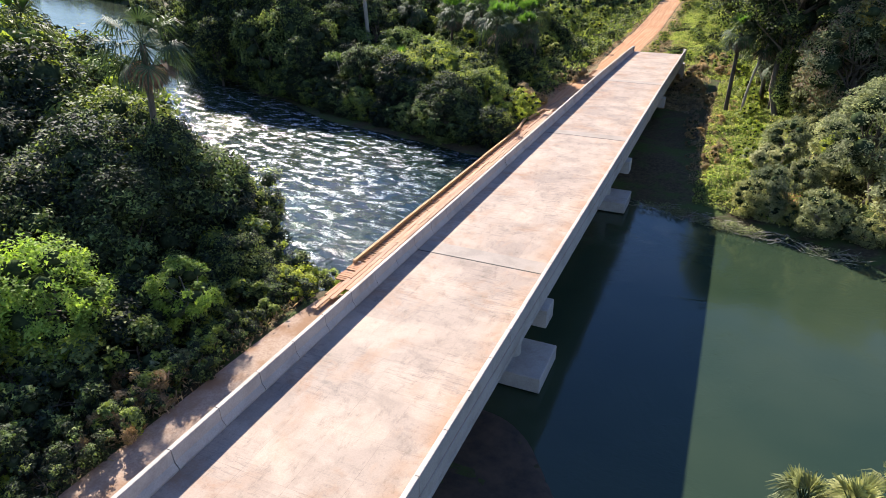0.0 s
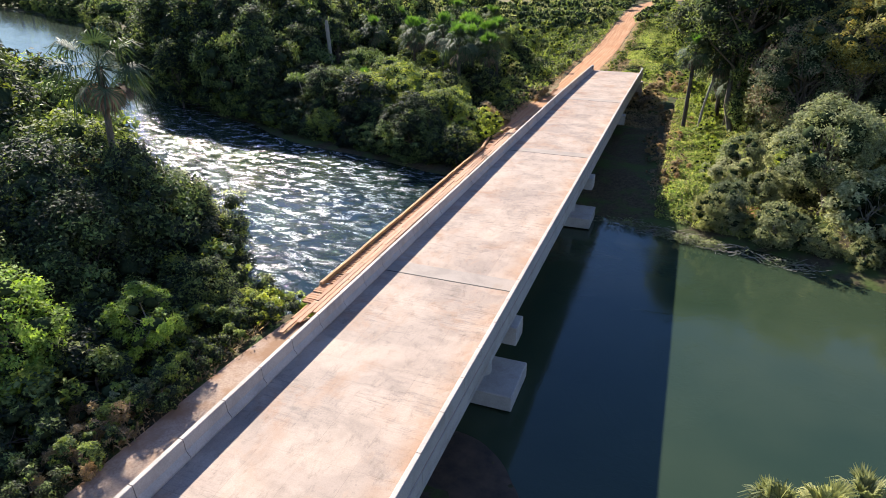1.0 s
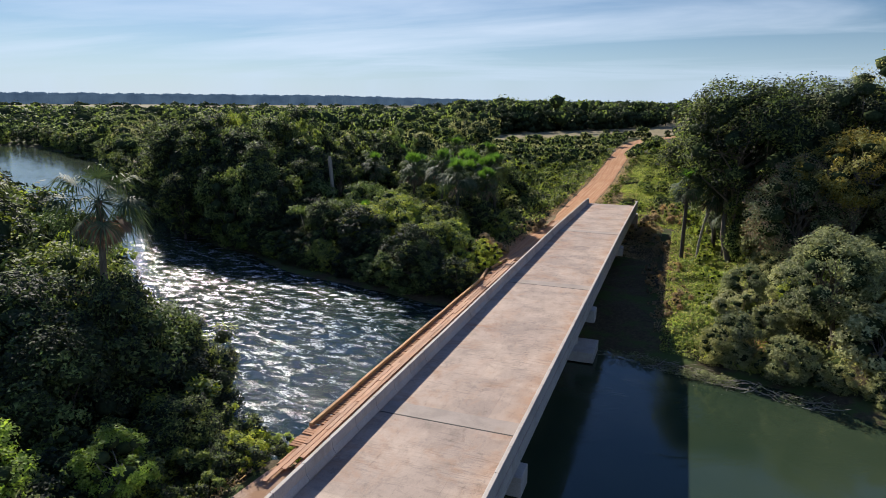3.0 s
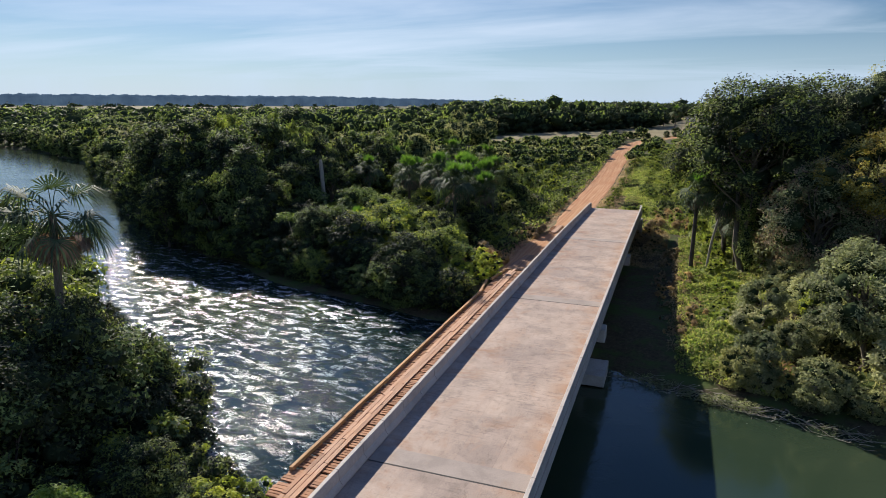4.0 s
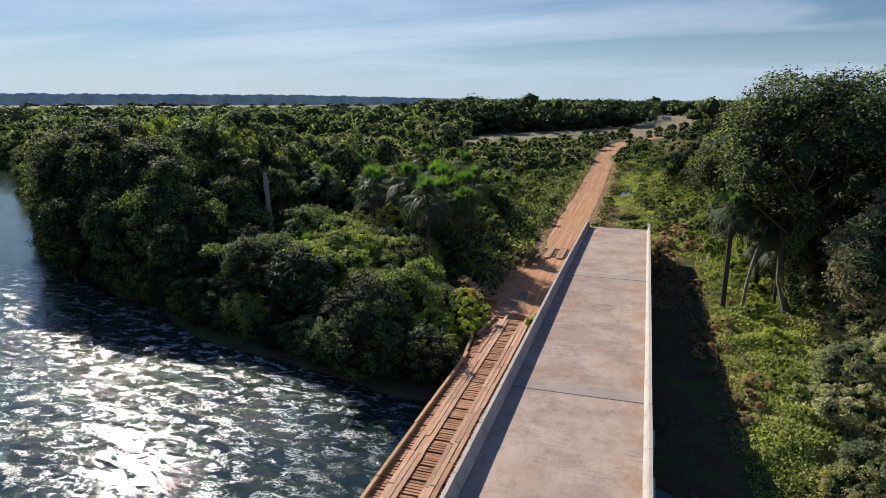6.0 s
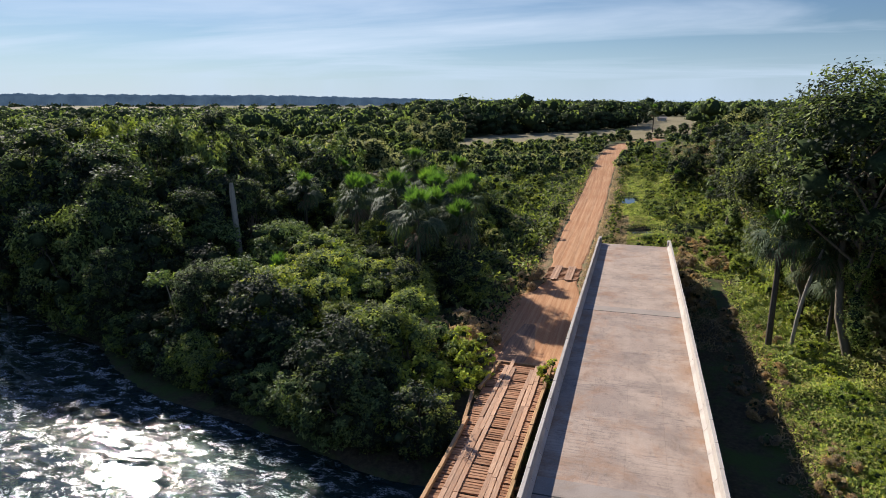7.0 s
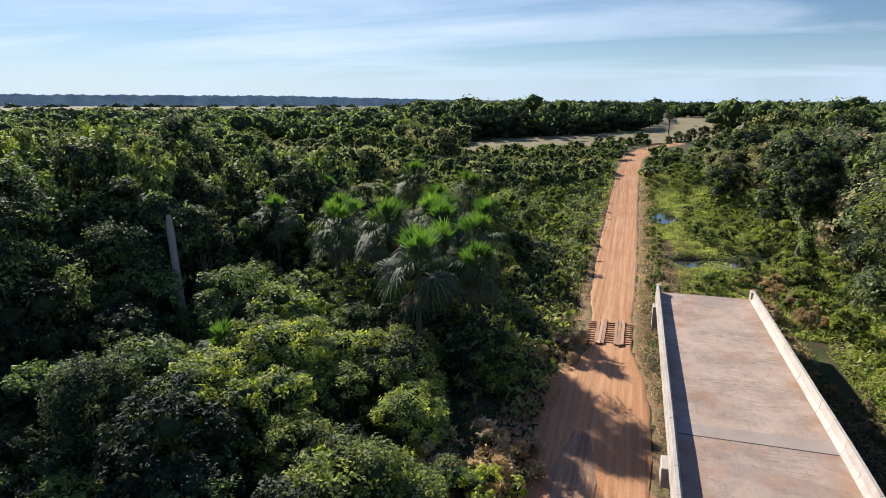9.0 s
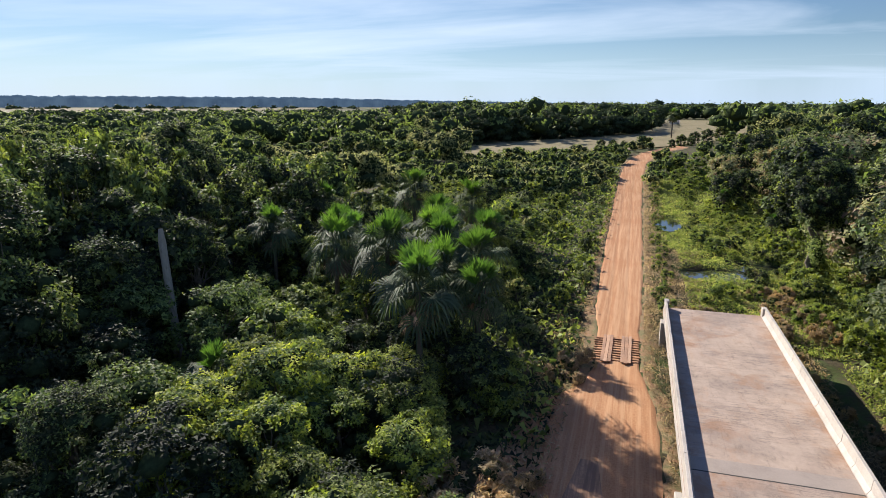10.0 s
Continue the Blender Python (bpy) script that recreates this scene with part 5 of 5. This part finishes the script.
bush_row("dry_bush", [(9.0 + 2.2 * math.sin(y * 2.3), float(y), 0.9 + 0.2 * math.sin(y)) for y in np.arange(126, 142, 1.5)])
bush_row("bush_bright", [(13.5 + 2.0 * math.sin(y * 1.9), float(y), 0.6 + 0.2 * math.sin(y * 3)) for y in np.arange(73, 150, 3.4)])
bush_row("bush", [(16 + 3 * math.sin(y * 0.7), float(y), 0.9 + 0.3 * math.sin(y * 2)) for y in np.arange(124, 200, 3.6)])
bush_row("bush_bright", [(5.5 + 1.8 * math.sin(y * 0.9), float(y), 0.55) for y in np.arange(162, 235, 5.2)])
bush_row("bush", [(-3.6 + 0.6 * math.sin(y), float(y), 0.55) for y in np.arange(132, 235, 4.6)])
bush_row("bush_bright", [(11 + 3 * math.sin(y * 1.7), float(y), 0.8 + 0.3 * math.sin(y * 1.1)) for y in np.arange(164, 240, 3.4)])
bush_row("bush", [(7 + 5 * math.sin(y * 2.7), float(y), 1.3) for y in np.arange(212, 262, 3.0)])
bush_row("bush", [(8 + 6 * math.sin(y * 3.1), float(y), 0.5 + 0.2 * math.sin(y * 1.3)) for y in np.arange(164, 210, 3.3)])
bush_row("dry_bush", [(12.0 + 0.9 * math.sin(y * 1.9), float(y), 0.55 + 0.2 * math.sin(y * 2.7)) for y in np.arange(72, 104, 2.8)])
bush_row("pale", [(17.8, 73.0, 1.05), (20.6, 70.2, 0.8), (15.6, 76.4, 0.6)])

# scattered scrub on the wet meadow beside the road
for i in range(64):
    x, y = RN.uniform(0.5, 15), RN.uniform(127, 238)
    if min(math.hypot((x - a) / (rx + 1.2), (y - b) / (ry_ + 1.2)) for a, b, rx, ry_, lev in PONDS) > 1:
        bush_row(RN.choice(["bush", "bush_dark", "bush", "bush_bright"]), [(x, y, RN.uniform(0.35, 0.95))])

# ---- low growth too small to count ----
def cover(name, label, boxes, n, size, height, material, seed, ok=None, slim=0.4):
    rng = np.random.default_rng(seed)
    area = np.array([(b[1] - b[0]) * (b[3] - b[2]) for b in boxes], dtype=float)
    k = rng.choice(len(boxes), n, p=area / area.sum())
    bx = np.array(boxes, dtype=float)[k]
    x = bx[:, 0] + (bx[:, 1] - bx[:, 0]) * rng.random(n)
    y = bx[:, 2] + (bx[:, 3] - bx[:, 2]) * rng.random(n)
    lump = 0.5 + 0.5 * np.sin(x * 0.9 + 1.5 * np.sin(y * 0.6)) * np.sin(y * 0.75 + x * 0.2)
    keep = (river_gap(x, y) > 0.8) & (np.abs(x - road_x(y)) > road_half(y) + 0.1)
    if ok:
        keep &= ok(x, y)
    x, y, lump = x[keep], y[keep], lump[keep]
    m = len(x)
    z = land(x, y) + 0.03 + height * lump * rng.random(m)
    p = np.stack([x, y, z], -1)
    nrm = rng.normal(size=(m, 3)) * 0.7 + np.array([0, 0, 0.5])
    nrm /= np.linalg.norm(nrm, axis=1)[:, None]
    t = np.cross(nrm, rng.normal(size=(m, 3)))
    t /= np.linalg.norm(t, axis=1)[:, None]
    b = np.cross(nrm, t)
    ln = (size * rng.uniform(0.5, 1.4, m))[:, None]
    v = np.stack([p - t * ln / 2 + b * ln * slim / 2, p - t * ln / 2 - b * ln * slim / 2, p + t * ln / 2], 1).reshape(-1, 3)
    ob = raw(name, v, np.arange(3 * m).reshape(m, 3), material, None, label)
    return tagged(ob, category="plants", kind="stuff")


dry_pond = lambda x, y: np.min([np.hypot((x - a) / (rx * 1.15), (y - b) / (ry * 1.15)) for a, b, rx, ry, lev in PONDS], axis=0) > 1
cover("herbs", "bright green weeds and creepers on the open bank", [(10.5, 20, 62, 120), (-1, 22, 122, 165), (-3, 16, 165, 240)], 140000, 0.28, 1.2, GRASS, 1, dry_pond, 0.5)
cover("dry_grass", "dry tan grass under and beside the bridge", [(-4.5, 9, 96, 132), (9.8, 13.6, 68, 108), (5, 12, 124, 143), (-6, -4.6, 86, 135), (-5.9, -2.2, 122, 240), (-3, 2, 122, 165)], 52000, 0.45, 0.8, STRAW, 2, dry_pond, 0.14)
cover("dry_grass.001", "dry weeds between dirt track and thicket", [(-14, -9, 10, 38), (-15, -11.5, 84, 135), (-13.5, -12, 135, 230)], 9000, 0.4, 0.6, DRY, 3, None, 0.2)
cover("undergrowth", "leafy undergrowth below the trees in shade-darkened green", [(-60, -11, 8, 60), (-60, -12.5, 73, 150)], 42000, 0.5, 1.3, LEAF_DARK, 4, None, 0.5)
cover("herbs.001", "fresh green creepers on the sunlit slope beside the bridge", [(11.5, 17.5, 66, 112)], 42000, 0.26, 0.9, GRASS, 8, None, 0.6)
cover("bank_herbs", "pale olive weeds on the sunny downstream bank", [(13, 45, 55, 120)], 30000, 0.34, 1.3, LEAF_GREY, 6, None, 0.5)
cover("undergrowth.001", "green scrub filling the gaps of the forest", [(-64, -12.5, 98, 290), (-140, -60, 95, 170), (12, 60, 95, 240)], 80000, 0.75, 2.2, LEAF, 5, None, 0.5)

# ---- distant forest ----
def far_forest(name, label, seed, count, near, reach, az0, az1, cloud_leaves, material):
    rng = np.random.default_rng(seed)
    cs, rs = [], []
    tries = 0
    while len(cs) < count and tries < count * 6:
        tries += 1
        r = near * (reach / near) ** rng.random()
        a = radians(rng.uniform(az0, az1))
        x, y = r * math.sin(a), 60 + r * math.cos(a)
        if in_pasture(x, y) or river_gap(x, y) < 4 or (x > -64 and x < 4 and y < 332) or (-300 < x < 130 and y < 300 and x < 0) or (0 <= x < 130 and y < 345):
            continue
        if 640 < math.hypot(x, y) and -66 < math.degrees(a) < -22 and 980 < r < 1750:
            continue
        R = 4.0 + r * 0.006
        H = (9.5 + 7 * rng.random() ** 2) * (1 if rng.random() > 0.04 else 1.2)
        if -66 < math.degrees(a) < -20 and r > 330:
            H *= 0.5
        cs.append((x, y, float(land(x, y)) + H - R * 0.55))
        rs.append(R * rng.uniform(0.75, 1.2))
    c, q = np.array(cs), np.array(rs)
    n = len(c) * cloud_leaves
    k = np.repeat(np.arange(len(c)), cloud_leaves)
    out = rng.normal(size=(n, 3))
    out[:, 2] = np.abs(out[:, 2]) * 0.9 - 0.25
    out /= np.linalg.norm(out, axis=1)[:, None]
    p = c[k] + out * q[k][:, None] * np.array([1, 1, 0.75]) * rng.uniform(0.75, 1.1, n)[:, None]
    nrm = out + rng.normal(size=(n, 3)) * 0.32
    nrm /= np.linalg.norm(nrm, axis=1)[:, None]
    t = np.cross(nrm, rng.normal(size=(n, 3)))
    t /= np.linalg.norm(t, axis=1)[:, None]
    b = np.cross(nrm, t)
    ln = (q[k] * rng.uniform(0.18, 0.36, n))[:, None]
    v = np.stack([p - t * ln / 2 + b * ln / 2.4, p - t * ln / 2 - b * ln / 2.4, p + t * ln / 2], 1).reshape(-1, 3)
    cv, cf = cores(c, q, rng, 0.9)
    v, f = np.concatenate([v, cv]), np.concatenate([np.arange(3 * n).reshape(n, 3), cf + 3 * n])
    return tagged(leafy(name, (v, f, n), material, None, label), category="forest", kind="stuff")


far_forest("far_woods", "dark green forest canopy reaching to the plain", 1, 2200, 230, 1000, -78, 60, 46, LEAF)
far_forest("far_woods.001", "distant dark forest near the horizon", 2, 2000, 500, 2000, -70, 55, 26, LEAF_DARK)


# the ridge's distance haze is painted: bluish base colour plus faint emission
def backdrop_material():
    k = Mat("painted_haze_ridge")
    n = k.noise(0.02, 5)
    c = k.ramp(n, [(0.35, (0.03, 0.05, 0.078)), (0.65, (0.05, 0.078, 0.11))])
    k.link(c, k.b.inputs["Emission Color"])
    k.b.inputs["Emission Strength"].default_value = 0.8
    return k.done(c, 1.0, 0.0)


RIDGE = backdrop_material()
rng = np.random.default_rng(9)
verts, faces = [], []
azs = np.radians(np.arange(-80, 70, 0.055))
for i, a in enumerate(azs):
    deg = math.degrees(a)
    tall = float(np.interp(deg, [-80, -30, -15, 0, 70], [42, 40, 24, 15, 17]))
    top = 9 + tall * (0.84 + 0.03 * math.sin(deg * 1.9) + 0.025 * math.sin(deg * 7.3 + 1)) + rng.normal() * 0.8
    for r, z in ((2400, -2), (2400, top * 0.8), (2440, top)):
        verts.append((r * math.sin(a), r * math.cos(a), z))
    if i:
        o = 3 * i
        faces += [(o - 3, o, o + 1, o - 2), (o - 2, o + 1, o + 2, o - 1)]
tagged(raw("backdrop", verts, faces, RIDGE, None, "forest ridge along the horizon with painted blue haze"), category="backdrop", kind="structure")

# ---- the downstream shore ----
shore = [sheet("bare_bank", [(13.5, 66.5), (16, 65.2), (19, 65.0), (20.5, 67), (19, 70), (16, 71), (13.8, 69)], 0.06, DIRT, "eroded bare earth at the water's edge", "bank")]
rngd = np.random.default_rng(77)


def brush_pile(name, label, x0, y0, x1, y1, n, leafy):
    ob = thing(name, label, "driftwood", ((x0 + x1) / 2, (y0 + y1) / 2, 0.0))
    lines = []
    for i in range(n):
        u = rngd.random()
        L = rngd.uniform(1.2, 4.2)
        q = math.atan2(y1 - y0, x1 - x0) + rngd.normal() * 0.55
        cx, cy = (u - 0.5) * (x1 - x0), (u - 0.5) * (y1 - y0) + rngd.normal() * 0.5
        z = rngd.uniform(-0.05, 0.45)
        r = rngd.uniform(0.015, 0.05)
        lines.append(limb((cx - math.cos(q) * L / 2, cy - math.sin(q) * L / 2, max(0.0, z - 0.2)), (cx + math.cos(q) * L / 2, cy + math.sin(q) * L / 2, z + rngd.uniform(0, 0.5)), r, r * 0.4, rngd))
    tagged(tubes("branch", lines, BARK_PALE, ob, "tangle of pale dead branches", 4), kind="stuff")
    if leafy:
        cs = [((u - 0.5) * (x1 - x0), (u - 0.5) * (y1 - y0) + rngd.normal() * 0.3, 0.25) for u in rngd.random(14)]
        tagged(raw("leaf_litter", *leaf_cloud(cs, [0.7] * 14, leafy, 0.16, rngd), LEAF_GREY, ob), kind="stuff")
    return ob


brush_pile("fallen_branches", "fallen leafy branches lying in the pool's edge", 11.5, 61.5, 17.5, 59.8, 46, 1500)
brush_pile("fallen_branches.001", "long pale driftwood branches along the shore", 16.5, 60.4, 24.5, 57.6, 30, 300)
brush_pile("floating_weed", "dark floating weed and twigs in the shallows", 5.8, 63.3, 11.8, 61.8, 26, 900)

# ---- far along the road ----
gate = thing("farm_gate", "grey metal farm gate beside the dirt road", "gate", (-13.8, 246, float(land(-13.8, 246))))
STEEL = Mat("galvanised_steel")
STEEL = STEEL.done(STEEL.ramp(STEEL.noise(8, 4), [(0.3, (0.35, 0.37, 0.4)), (0.7, (0.5, 0.52, 0.55))]), 0.4, 0.5)
for xp in (-2.2, 0, 2.2):
    tubes("gate_post", [([(xp, 0, -0.2), (xp, 0, 1.7)], [0.09, 0.08])], BARK_PALE, gate, "", 8)
for zz in (0.35, 0.7, 1.05, 1.4):
    tubes("gate_rail", [([(-2.2, 0, zz), (2.2, 0, zz)], [0.04, 0.04])], STEEL, gate, "", 6)
WHITE = Mat("white_wall")
WHITE = WHITE.done(WHITE.ramp(WHITE.noise(2, 5), [(0.3, (0.4, 0.38, 0.35)), (0.7, (0.55, 0.53, 0.5))]), 0.8, 0.2)
ROOF = Mat("sheet_roof")
ROOF = ROOF.done(ROOF.ramp(ROOF.noise(1.5, 5), [(0.3, (0.24, 0.2, 0.18)), (0.7, (0.36, 0.32, 0.29))]), 0.6, 0.3)
house = thing("farmhouse", "small pale farmhouse far across the pasture", "house", (18, 612, float(land(18, 612)) + 0.3))
house.scale = (0.7, 0.7, 0.7)
part("wall", box(bmesh.new(), (-5, -3, -0.5), (5, 3, 2.8)), WHITE, house)
bm = bmesh.new()
pts = [[bm.verts.new((x, y, z)) for y, z in ((-3.8, 2.6), (0, 4.4), (3.8, 2.6), (3.8, 2.45), (0, 4.2), (-3.8, 2.45))] for x in (-5.8, 5.8)]
for i in range(6):
    bm.faces.new((pts[0][i], pts[1][i], pts[1][(i + 1) % 6], pts[0][(i + 1) % 6]))
bm.faces.new(pts[0]), bm.faces.new(pts[1][::-1])
part("roof", bm, ROOF, house)
for x, y, h in ((6.8, 392, 1.35), (-1, 470, 1.2)):
    grove.plant("pa", put(None, x, y, h, 0.5, 0.2))
